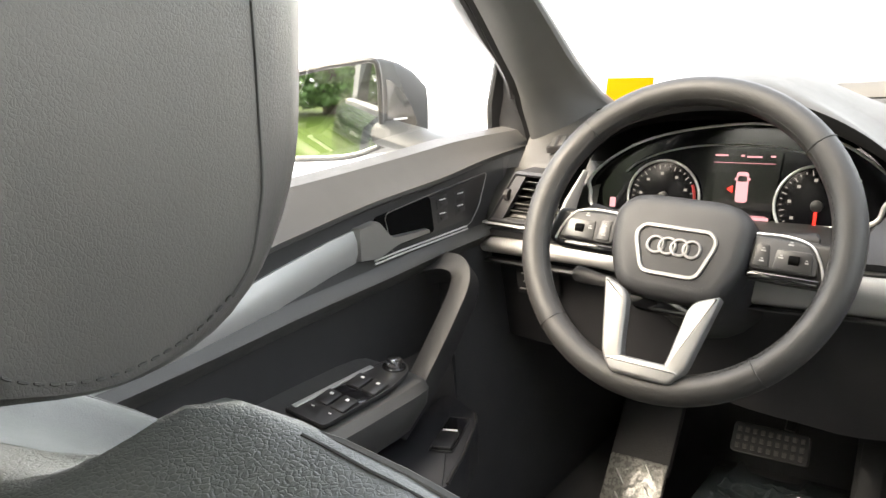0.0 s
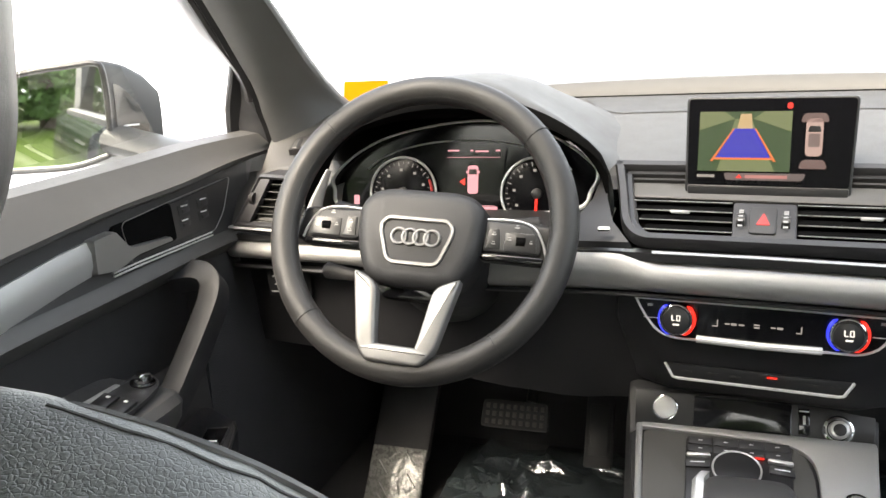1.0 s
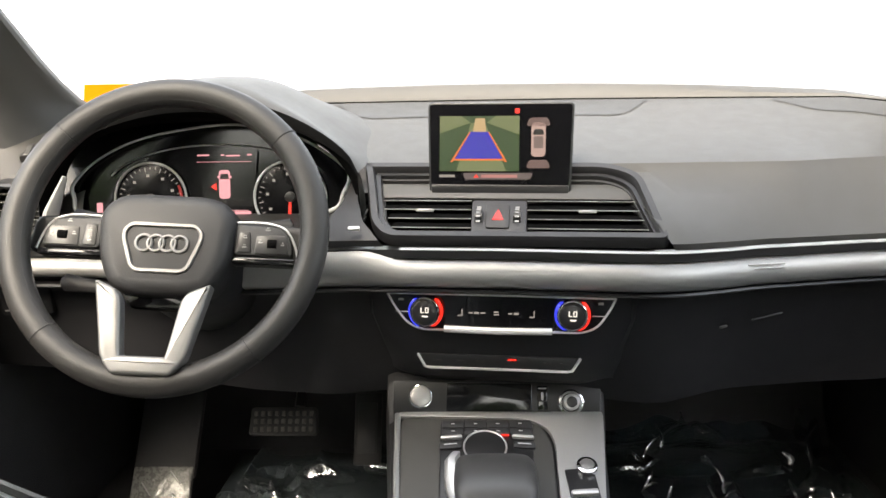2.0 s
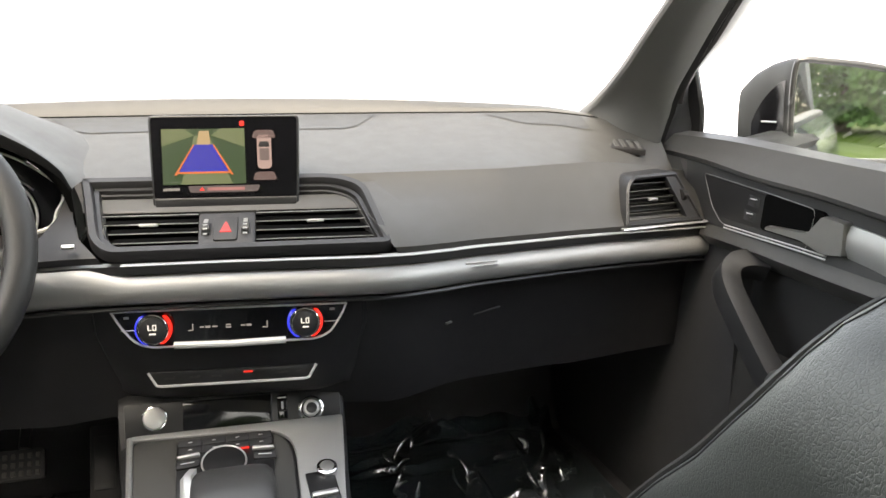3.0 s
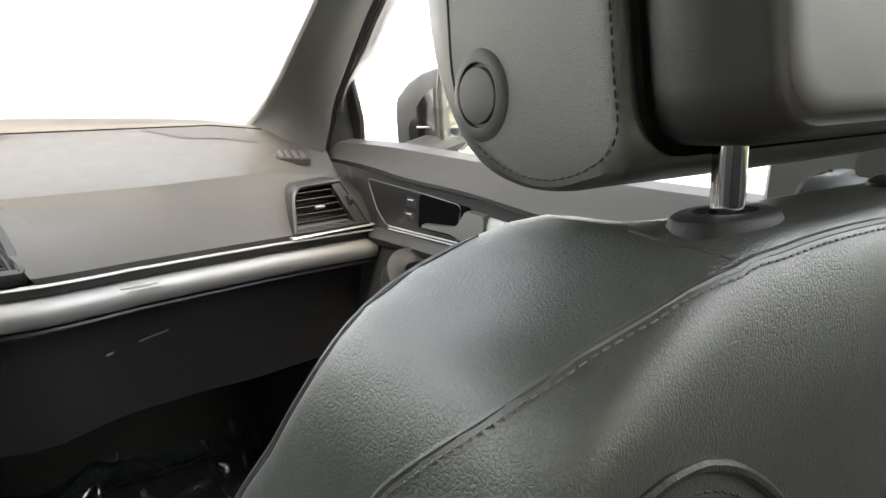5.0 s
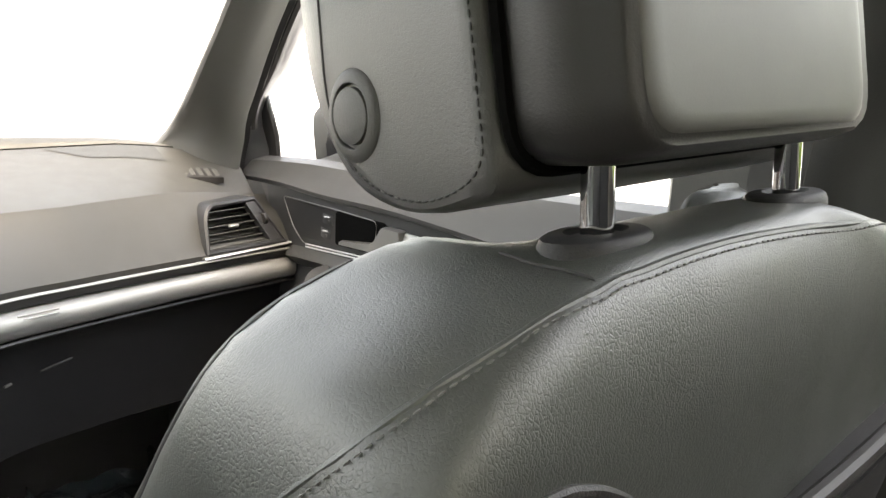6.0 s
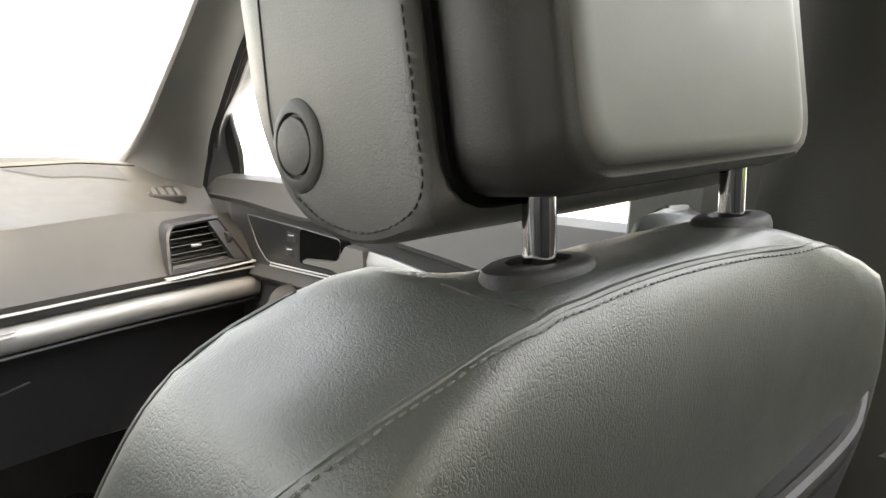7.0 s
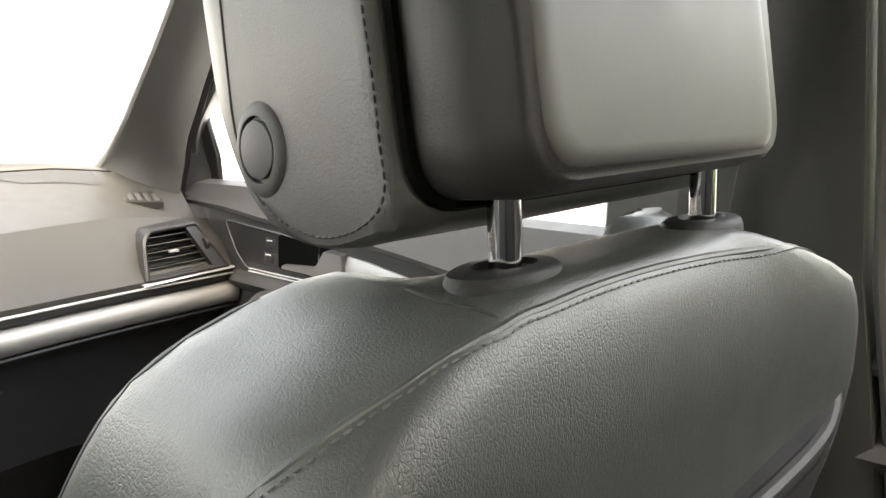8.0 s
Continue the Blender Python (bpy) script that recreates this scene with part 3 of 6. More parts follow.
def dash_low(x):
    y, z = chrome_line(x)
    side = max(0.0, (abs(x) - 0.16) / 0.58)
    k = min(1.0, max(0.0, (abs(x) - 0.15) / 0.06))
    y += 0.022 * (1 - k)
    low = 0.6 * min(1.0, max(0.0, (x - 0.30) / 0.25))     # the glovebox reaches lower
    return [(x, y + 0.03, z - 0.035), (x, y + 0.034, z - 0.058), (x, y + 0.036 + 0.012 * k, z - 0.066), (x, y + 0.040 + 0.018 * k, 0.90), (x, y + 0.048 + 0.02 * k, 0.86), (x, y + 0.062 + 0.015 * k, 0.81 - 0.008 * low), (x, y + 0.085, 0.775 - 0.034 * low), (x, y + 0.13, 0.762 - 0.044 * low), (x, 1.30, 0.74 - 0.035 * low), (x, 1.5, 0.74)]


part("lower_panel", loft([dash_low(x) for x in xs(-0.74, 0.74, 60)], False), M_LOWER, dash, "black grained lower panel with glovebox")
# silver strip and chrome line, each swept along the dashboard
def along(prof, a, b, n=60):
    rings = []
    for x in xs(a, b, n):
        y, z = chrome_line(x)
        rings.append([(x, y + p, z + q) for p, q in prof])
    return loft(rings)


def bar_profile(h, d, y0, z0, n=10):
    """A half-round bar: h high, d proud."""
    return [(y0 - d * math.sin(math.pi * k / n) ** 0.6, z0 - h * k / n) for k in range(n + 1)] + [(y0 + 0.02, z0 - h), (y0 + 0.02, z0)]


part("chrome_line", along([(0.0045, -0.0012), (0.0010, -0.0016), (-0.0006, -0.0028), (0.0010, -0.0040), (0.0045, -0.0042)], -0.112, 0.735, 90), M_SILVER, dash, "thin bright chrome line")
part("dark_groove", along([(0.03, -0.005), (0.010, -0.0052), (0.009, -0.015), (0.03, -0.015)], -0.735, 0.735), M_SATIN, dash, "black groove above the strip")
def strip_ring(x):
    """The strip grows upwards beside the wheel."""
    f = min(1.0, max(0.0, (-0.105 - x) / 0.05))
    g = min(1.0, max(0.0, (-0.40 - x) / 0.12))
    up = 0.012 * f * f * (3 - 2 * f) * (1 - g)
    y, z = chrome_line(x)
    return [(x, y + p, z + q) for p, q in bar_profile(0.037 + up - 0.009 * g, 0.016, 0.016, -0.0155 + up)]


part("decor_strip", loft([strip_ring(x) for x in xs(-0.74, 0.74, 100)]), M_SILVER, dash, "satin silver decor strip")
part("strip_lip", along([(0.03, -0.0535), (0.012, -0.0535), (0.010, -0.0560), (0.012, -0.0585), (0.03, -0.0585)], -0.74, 0.74), M_SATIN, dash, "black lip under the strip")
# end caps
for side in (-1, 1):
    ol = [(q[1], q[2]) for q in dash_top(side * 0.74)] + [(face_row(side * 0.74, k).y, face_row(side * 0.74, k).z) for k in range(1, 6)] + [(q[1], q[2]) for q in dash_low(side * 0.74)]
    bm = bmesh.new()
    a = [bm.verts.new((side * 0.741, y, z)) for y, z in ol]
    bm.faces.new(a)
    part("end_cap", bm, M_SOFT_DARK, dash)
# glovebox latch and handle lip
part("glove_latch", box((0.010, 0.004, 0.003), pose(0.288, 0.926, 0.878, 0, -8, 20), 0.001), M_LEVER, dash, "small bright glovebox latch")
part("glove_handle", tube(smoothline([(0.330, 0.946, 0.8800), (0.350, 0.949, 0.8835), (0.372, 0.955, 0.886)], 5), [0.0008] + [0.0018] * 9 + [0.0008], 8), M_HARD, dash, "rounded lip of the glovebox handle")
# badge on the strip: plain dark bars of its size
bm = bmesh.new()
for k in range(2):
    box((0.052, 0.002, 0.0022), pose(0.325, chrome_line(0.325)[0] - 0.0005, 0.9655 - 0.005 * k, 0, 2, 17), 0.0005, 1, bm)
part("badge", bm, M_ALU, dash, "small bright badge bars")

# defroster slot and side demist grilles on the pad
for side in (-1, 1):
    dm = Matrix.Translation((side * 0.632, 1.112, pad_z(side * 0.632, 1.112) + 0.002)) @ pose(0, 0, 0, 20, side * 6, -side * 28)
    rec = part("demist_recess", slab(rounded([(-0.046, 0.016), (0.026, 0.022), (0.046, -0.018), (-0.022, -0.024)] if side > 0 else [(-0.046, -0.018), (-0.026, 0.022), (0.046, 0.016), (0.022, -0.024)], 0.004), 0.010, dm @ pose(0, 0, -0.010), 0.001), M_SHELL, dash, "side demist grille")
    for k in range(6):
        part("demist_fin", box((0.0075, 0.030, 0.003), dm @ pose(-0.031 + 0.0125 * k, -0.001, -0.0006, 0, 0, side * 18), 0.001, 1), M_COVER, rec, "pale demist fin")


# centre vents behind a raised surround
VS = 1.8028   # the vent plane leans back: 1.5 along for each 1 up
VT = turned(0.005, 0.872, 1.0)
VP = VT @ Matrix(((1, 0, 0, 0), (0, 1.5 / VS, -1 / VS, 0), (0, 1 / VS, 1.5 / VS, 0), (0, 0, 0, 1)))


def vp(pts, r=0.0, n=5):
    """Outline given in (x, z) on the leaning vent plane."""
    ol = [(x, (z - 1.0) * VS) for x, z in pts]
    return rounded(ol, r, n) if r else ol


SH = vp([(-0.186, 1.0765), (0.128, 1.0765), (0.168, 1.066), (0.195, 1.002), (-0.137, 1.001), (-0.158, 1.014), (-0.174, 1.052)], [0.006, 0.04, 0.05, 0.014, 0.02, 0.03, 0.03], 7)
part("vent_surround", frame_slab(SH, 0.012, 0.016, VP @ pose(0, 0, -0.008)), M_HARD, dash, "raised black surround of the centre vents")
SI = vp([(-0.170, 1.070), (0.126, 1.070), (0.158, 1.060), (0.186, 1.006), (-0.132, 1.007), (-0.150, 1.018), (-0.163, 1.050)], [0.006, 0.035, 0.04, 0.006, 0.015, 0.02, 0.02], 7)
part("surround_step", frame_slab(SI, 0.008, 0.014, VP @ pose(0, 0, -0.014)), M_SATIN, dash)
part("surround_step", frame_slab([(x * 0.975, 0.062 + (y - 0.062) * 0.90) for x, y in SI], 0.006, 0.014, VP @ pose(0, 0, -0.019)), M_SOFT_DARK, dash)
part("vent_shelf", slab(vp([(-0.162, 1.062), (0.132, 1.062), (0.158, 1.055), (0.166, 1.046), (-0.156, 1.047)], 0.006), 0.008, VP @ pose(0, 0, -0.014), 0.003), M_SOFT, dash, "grey shelf below the display")
part("vent_back", slab(vp([(-0.160, 1.049), (0.170, 1.049), (0.186, 1.004), (-0.134, 1.005)], 0.004), 0.004, VP @ pose(0, 0, -0.030)), M_SLAT, dash)
for a0, a1, b0, b1, tab in ((-0.155, -0.134, -0.040, -0.037, -0.0954), (0.029, 0.031, 0.164, 0.179, 0.1015)):
    for k in range(4):
        z = 0.0125 + 0.0088 * k
        f = k / 3
        a, b = a1 + (a0 - a1) * f, b1 + (b0 - b1) * f
        y = 1.5 * z + 0.010
        rings = [[VT @ Vector(q) for q in ((x, y, z + 0.0010), (x, y + 0.018, z + 0.003), (x, y + 0.018, z + 0.001), (x, y, z - 0.0010))] for x in (a, (a + b) / 2, b)]
        sl = part("slat", loft(rings), M_SLAT, dash)
        rings = [[VT @ Vector(q) for q in ((x, y - 0.0006, z + 0.0007), (x, y - 0.0006, z - 0.0005), (x, y + 0.001, z - 0.0005), (x, y + 0.001, z + 0.0007))] for x in (a, b)]
        part("slat_edge", loft(rings), M_ALU, sl)
    part("vent_tab", box((0.021, 0.008, 0.0040), VT @ pose(tab, 0.046, 0.0305, -12), 0.0012), M_ALU, dash, "bright vent slider")
part("hazard_panel", slab(vp([(-0.0385, 1.0425), (0.0285, 1.0425), (0.0300, 1.0085), (-0.0360, 1.0085)], 0.004), 0.010, VP @ pose(0, 0, -0.012), 0.002), M_HARD, dash, "black panel with the hazard switch")
part("hazard_switch", slab(vp([(-0.0200, 1.0375), (0.0085, 1.0375), (0.0090, 1.0145), (-0.0190, 1.0145)], 0.004), 0.003, VP @ pose(0, 0, -0.0025), 0.001), M_SOFT_DARK, dash, "square hazard key")
part("hazard_triangle", slab(vp([(-0.0120, 1.0215), (0.0020, 1.0215), (-0.0050, 1.0318)]), 0.0008, VP @ pose(0, 0, 0.0006)), G_RED, dash, "red warning triangle")
for x in (-0.0285, 0.0180):
    part("vent_wheel", tube([VP @ Vector((x - 0.0045, 0.047, -0.006)), VP @ Vector((x + 0.0045, 0.047, -0.006))], 0.011, 16), M_SATIN, dash, "ribbed vent thumbwheel")
    bm = bmesh.new()
    for k in range(5):
        box((0.0050, 0.0026, 0.001), VP @ pose(x, 0.035 + 0.006 * k, 0.0052 - 0.0008 * (k - 2) ** 2), 0, 1, bm)
    part("wheel_mark", bm, M_MARK, dash)

# outer vents
for side in (-1, 1):
    def vy(x):
        return chrome_line(x)[0] + 0.016
    ol = [(0.577, 0.984), (0.587, 1.042), (0.601, 1.0575), (0.686, 1.0595), (0.729, 0.983)]
    pts = rounded(ol, [0.006, 0.02, 0.012, 0.006, 0.004], 5)
    o, i = band(pts, 0.007)
    def at(p, d):
        lean = (p[1] - 0.98) * 0.35
        return Vector((side * p[0], chrome_line(p[0])[0] + 0.006 + lean + d, p[1]))
    rings = [[at(p, d) for p in ps] for ps, d in ((o, 0.05), (o, -0.004), ([a.lerp(b, 0.5) for a, b in zip(o, i)], -0.007), (i, -0.003), (i, 0.05))]
    part("vent_bezel", loft(rings, True, False), M_HARD, dash, "black bezel of the outer vent")
    bm = bmesh.new()
    bm.faces.new([bm.verts.new(at(p, 0.03)) for p in i])
    part("vent_back", bm, M_SLAT, dash)
    for k in range(6):
        z = 0.9905 + 0.0107 * k
        a, b = 0.587 + 0.0020 * k, 0.697 - 0.0054 * k
        rings = [[at((x, z + 0.001), 0.004), at((x, z + 0.002), 0.02), at((x, z), 0.02), at((x, z - 0.001), 0.004)] for x in xs(a, b, 4)]
        sl = part("slat", loft(rings), M_SLAT, dash)
        rings = [[at((x, z + 0.0006), 0.0034), at((x, z - 0.0002), 0.0034), at((x, z - 0.0002), 0.005), at((x, z + 0.0006), 0.005)] for x in xs(a, b, 4)]
        part("slat_edge", loft(rings), M_COVER, sl)
    part("vent_tab", box((0.016, 0.006, 0.004), Matrix.Translation(at((0.637, 1.0205), 0.0)) @ pose(0, 0, 0, 0, 0, side * 8), 0.0012), M_ALU, dash, "bright vent slider")
    rings = [[at((x, z), d) for d, x in ((0.01, 0.700 - (z - 0.98) * 0.50), (-0.004, 0.702 - (z - 0.98) * 0.50), (-0.004, 0.723 - (z - 0.98) * 0.54), (0.01, 0.725 - (z - 0.98) * 0.54))] for z in (0.986, 1.0, 1.02, 1.052)]
    part("vent_cheek", loft(rings), M_HARD, dash)
    part("vent_wheel", tube([at((0.6895, 1.024), -0.003), at((0.6965, 1.024), -0.003)], 0.009, 14), M_SHELL, dash, "ribbed vent thumbwheel")
    rings = [[at((x, z), d) for d, z in ((0.02, 0.983), (-0.006, 0.983), (-0.007, 0.9805), (0.02, 0.980))] for x in xs(0.572, 0.735, 6)]
    part("vent_chrome", loft(rings), M_ALU, dash, "thin chrome base of the outer vent")

# instrument hood: an arch that runs back into the pad
CX = -0.365


def arch(cx, w, z0, h, n, p=2.6):
    out = []
    for k in range(n + 1):
        a = math.pi * k / n
        c, s = math.cos(a), math.sin(a)
        out.append((cx - w * math.copysign(abs(c) ** (2 / p), c), z0 + h * abs(s) ** (2 / p)))
    return out


def swell(y, h, base):
    """Outer outline of the hood: a broad wave that runs out into the pad."""
    out = []
    for k in range(37):
        t = -1 + 2 * k / 36
        t = math.copysign(abs(t) ** 0.8, t)
        x = -0.370 + (0.202 + 0.12 * max(0.0, min(0.2, y - 0.95))) * t
        e = 0.30 + 0.28 * max(0.0, min(1.0, (y - 0.953) / 0.06)) * max(0.0, min(1.0, t / 0.5))     # falls off sooner towards the middle
        out.append((x, y, base + h * (0.5 + 0.5 * math.cos(math.pi * t)) ** e))
    return out


rings = []
for y, w, z0, h in ((1.02, 0.199, 1.005, 0.132), (0.985, 0.200, 1.005, 0.137), (0.955, 0.201, 1.00, 0.146)):
    rings.append([(x, y, z) for x, z in arch(-0.3725, w + 0.006, z0, h, 36, 3.0)])
rings += [swell(0.948, 0.0845, 1.069), swell(0.949, 0.092, 1.072), swell(0.953, 0.0985, 1.0745)]
part("hood_lining", loft(rings, False), M_SLAT, dash, "black lining under the hood")
rings = []
for y, h, base in ((0.9525, 0.0983, 1.0745), (0.960, 0.104, 1.0765), (0.985, 0.110, 1.0785), (1.03, 0.110, 1.082), (1.08, 0.108, 1.087), (1.14, 0.097, 1.098), (1.22, 0.070, 1.108), (1.30, 0.030, 1.118), (1.38, 0.002, 1.120)):
    rings.append(swell(y, h, base))
part("instrument_hood", loft(rings, False), M_SOFT, dash, "rounded grey hood over the instruments")
part("cluster_cowl", loft([[(x, chrome_line(x)[0] + a, b) for a, b in ((0.012, 0.9995), (0.014, 1.004))] + [(x, 0.99, 1.014), (x, 1.03, 1.016)] for x in xs(-0.56, -0.165, 20)], False), M_SOFT_DARK, dash, "black cowl below the instruments")
# bright corner piece beside the hood
part("hood_trim", tube([(-0.562, 0.938, 1.008), (-0.552, 0.938, 1.035), (-0.532, 0.940, 1.077)], [0.0125, 0.0095, 0.0035], 8, False, None, 0.5), M_SILVER, dash, "slim silver trim beside the instruments")
part("side_switch", box((0.014, 0.004, 0.005), pose(-0.166, 0.880, 1.0185, -40), 0.001), M_ALU, dash, "small silver switch beside the instruments")

# ---- instrument cluster ----
cluster = tagged(empty("instrument_cluster", (CX, 1.0, 1.0)), "dark instrument cluster with two round dials and lit display", "instrument cluster")
face_ol = [(q.x, q.y) for q in smoothline([(-0.190, 0.000, 0), (-0.199, 0.022, 0), (-0.199, 0.042, 0), (-0.160, 0.076, 0), (-0.098, 0.102, 0), (-0.003, 0.117, 0), (0.060, 0.113, 0), (0.121, 0.093, 0), (0.168, 0.060, 0), (0.176, 0.042, 0), (0.168, 0.024, 0), (0.150, 0.000, 0), (0.05, -0.010, 0), (-0.12, -0.010, 0)], 5, True)]
CM = Matrix.Translation((CX + 0.004, 1.012, 1.016)) @ pose(0, 0, 0, 80)
part("face", slab(face_ol, 0.004, CM @ pose(0, 0, -0.004)), M_GLOSS, cluster)
part("rim", tube([CM @ Vector((x * 0.985, y * 0.985 + 0.001, 0.008)) for x, y in face_ol], [0.0018 + 0.0012 * max(0.0, min(1.0, (0.06 - y) / 0.03)) for x, y in face_ol], 8, True), M_TRIM, cluster, "thin silver rim")
part("inner_arc", tube([CM @ Vector((-0.004 + 0.150 * math.cos(a), 0.034 + 0.057 * math.sin(a), 0.003)) for a in [math.radians(18 + 144 * k / 24) for k in range(25)]], 0.0012, 6), M_ALU, cluster)
for cx, pin in ((-0.0935, 212), (0.094, 268)):
    dial = part("dial", disc(0.047, 0.005, CM @ pose(cx, 0.020, 0), 0.001, 40), M_SCREEN, cluster, "round dial with white marks")
    part("dial_ring", ring(0.048, 0.0018, CM @ pose(cx, 0.020, 0.006)), M_ALU, dial)
    bm = bmesh.new()
    for k in range(27):
        a = radians(220 - 10 * k)
        ln = 0.006 if k % 3 == 0 else 0.003
        box((ln, 0.0011, 0.0008), CM @ pose(cx + (0.0425 - ln / 2) * math.cos(a), 0.020 + (0.0425 - ln / 2) * math.sin(a), 0.0056, 0, 0, math.degrees(a)), 0, 1, bm)
    part("marks", bm, G_GREY, dial)
    bm = bmesh.new()
    for k in range(7):
        a = radians(210 - 38 * k)
        box((0.0040, 0.0036, 0.0006), CM @ pose(cx + 0.031 * math.cos(a), 0.020 + 0.031 * math.sin(a), 0.0056), 0, 1, bm)
    part("figures", bm, G_GREY, dial)
    a = radians(pin)
    part("needle", box((0.030, 0.0036, 0.001), CM @ pose(cx + 0.021 * math.cos(a), 0.020 + 0.021 * math.sin(a), 0.0075, 0, 0, pin), 0, 1), G_RED, dial, "red needle")
    part("needle_hub", disc(0.007, 0.004, CM @ pose(cx, 0.020, 0.005), 0.001, 20), M_SATIN, dial)
bm = tube([CM @ Vector((-0.0935 + 0.0415 * math.cos(a), 0.020 + 0.0415 * math.sin(a), 0.0056)) for a in [math.radians(-20 + 45 * k / 10) for k in range(11)]], 0.002, 6)
part("red_band", bm, material("dark_red_print", (0.35, 0.02, 0.02), 0.5), cluster)
scr = part("cluster_display", slab(rounded([(-0.030, -0.004), (0.036, -0.004), (0.045, 0.084), (-0.036, 0.084)], 0.004), 0.0015, CM @ pose(0.0065, -0.001, 0.004)), M_GLOSS, cluster)
bm = bmesh.new()
slab(rounded([(-0.0074, 0.020), (0.0074, 0.020), (0.0074, 0.058), (-0.0074, 0.058)], 0.0045), 0.0006, CM @ pose(0.0065, -0.001, 0.006), 0, 1, bm)
box((0.019, 0.003, 0.0005), CM @ pose(0.0065, 0.048, 0.0061), 0, 1, bm)
part("car_symbol", bm, G_PINK, scr, "small pink car symbol")
part("car_windows", slab(rounded([(-0.006, 0.046), (0.006, 0.046), (0.005, 0.053), (-0.005, 0.053)], 0.001), 0.0004, CM @ pose(0.0065, -0.001, 0.0067)), M_SATIN, scr)
part("red_arrow", slab([(-0.019, 0.036), (-0.011, 0.031), (-0.011, 0.041)], 0.0006, CM @ pose(0.0065, -0.001, 0.006)), G_RED, scr)
for x, y, w, h in ((-0.026, 0.078, 0.016, 0.003), (0.0, 0.078, 0.004, 0.003), (0.014, 0.077, 0.018, 0.003), (0.036, 0.078, 0.006, 0.003), (0.002, 0.069, 0.074, 0.0008), (0.008, 0.004, 0.05, 0.0012)):
    part("text_bar", box((w, h * 0.7, 0.0005), CM @ pose(x + 0.0045, y - 0.001, 0.006), 0, 1), G_PINK, scr, "lit text bar")
part("lit_gauge", box((0.008, 0.013, 0.0006), CM @ pose(-0.165, 0.009, 0.001), 0, 1), G_PINK, cluster)
part("lit_figures", box((0.022, 0.004, 0.0006), CM @ pose(0.03, 0.0, 0.006), 0, 1), G_PINK, cluster)

# ---- steering wheel ----
WM = Matrix.Translation((-0.372, 0.833, 1.027)) @ pose(0, 0, 0, 63.8, 0, 2) @ pose(0, 0, 0, 0, 0, -4)
wheel = tagged(empty("steering_wheel", (-0.372, 0.833, 1.020)), "black leather steering wheel with silver lower spoke", "steering wheel")
n = 72
pts = [Vector((0.1680 * math.cos(2 * math.pi * k / n), 0.1680 * math.sin(2 * math.pi * k / n), 0)) for k in range(n)]
bm = tube(pts, 0.0165, 14, True)
bmesh.ops.transform(bm, matrix=WM, verts=bm.verts)
rim = part("rim", bm, M_LEATHER_SMOOTH, wheel)
for a in (43, 139, 226, 311):
    c, s = math.cos(radians(a)), math.sin(radians(a))
    m = WM @ Matrix.Translation((0.1680 * c, 0.1680 * s, 0)) @ pose(0, 0, 0, 90, 0, a)
    part("seam", ring(0.0167, 0.0007, m @ pose(0, 0, 0), 20, 5), M_DARKTHREAD, rim)
st = []
for k in range(n + 1):
    a = 2 * math.pi * k / n
    st.append(WM @ Vector((0.1550 * math.cos(a), 0.1550 * math.sin(a), 0.0105)))
stitches(st, 0.006, 0.0035, 0.0005, rim, M_DARKTHREAD)
HM = WM @ pose(0, -0.008, -0.024)   # hub and spokes sit a little behind the rim
hub_ol = rounded([(-0.062, 0.048), (-0.04, 0.053), (0.04, 0.053), (0.062, 0.048), (0.078, 0.030), (0.074, -0.022), (0.056, -0.058), (0.030, -0.064), (-0.030, -0.064), (-0.056, -0.058), (-0.074, -0.022), (-0.078, 0.030)], 0.022, 4)
hub = part("airbag_cover", slab(hub_ol, 0.050, HM @ pose(0, 0, -0.022), 0.016, 4), M_SOFT_DARK, wheel, "black padded airbag cover")
EM = HM @ pose(0, -0.013, 0.028) @ Matrix.Diagonal((0.93, 0.93, 1, 1))
em_ol = rounded([(-0.040, 0.032), (0.040, 0.032), (0.049, 0.021), (0.048, 0.010), (0.034, -0.029), (-0.034, -0.029), (-0.048, 0.010), (-0.049, 0.021)], [0.012, 0.012, 0.010, 0.014, 0.012, 0.012, 0.014, 0.010], 5)
part("emblem_frame", frame_slab(em_ol, 0.0048, 0.003, EM), M_LEVER, hub, "chrome emblem frame")
bm = bmesh.new()
for k in range(4):
    ring(0.0095, 0.0021, EM @ pose(-0.0214 + 0.0143 * k, 0.0065, 0.001), 28, 8, bm)
part("emblem", bm, M_LEVER, hub, "plain silver rings")
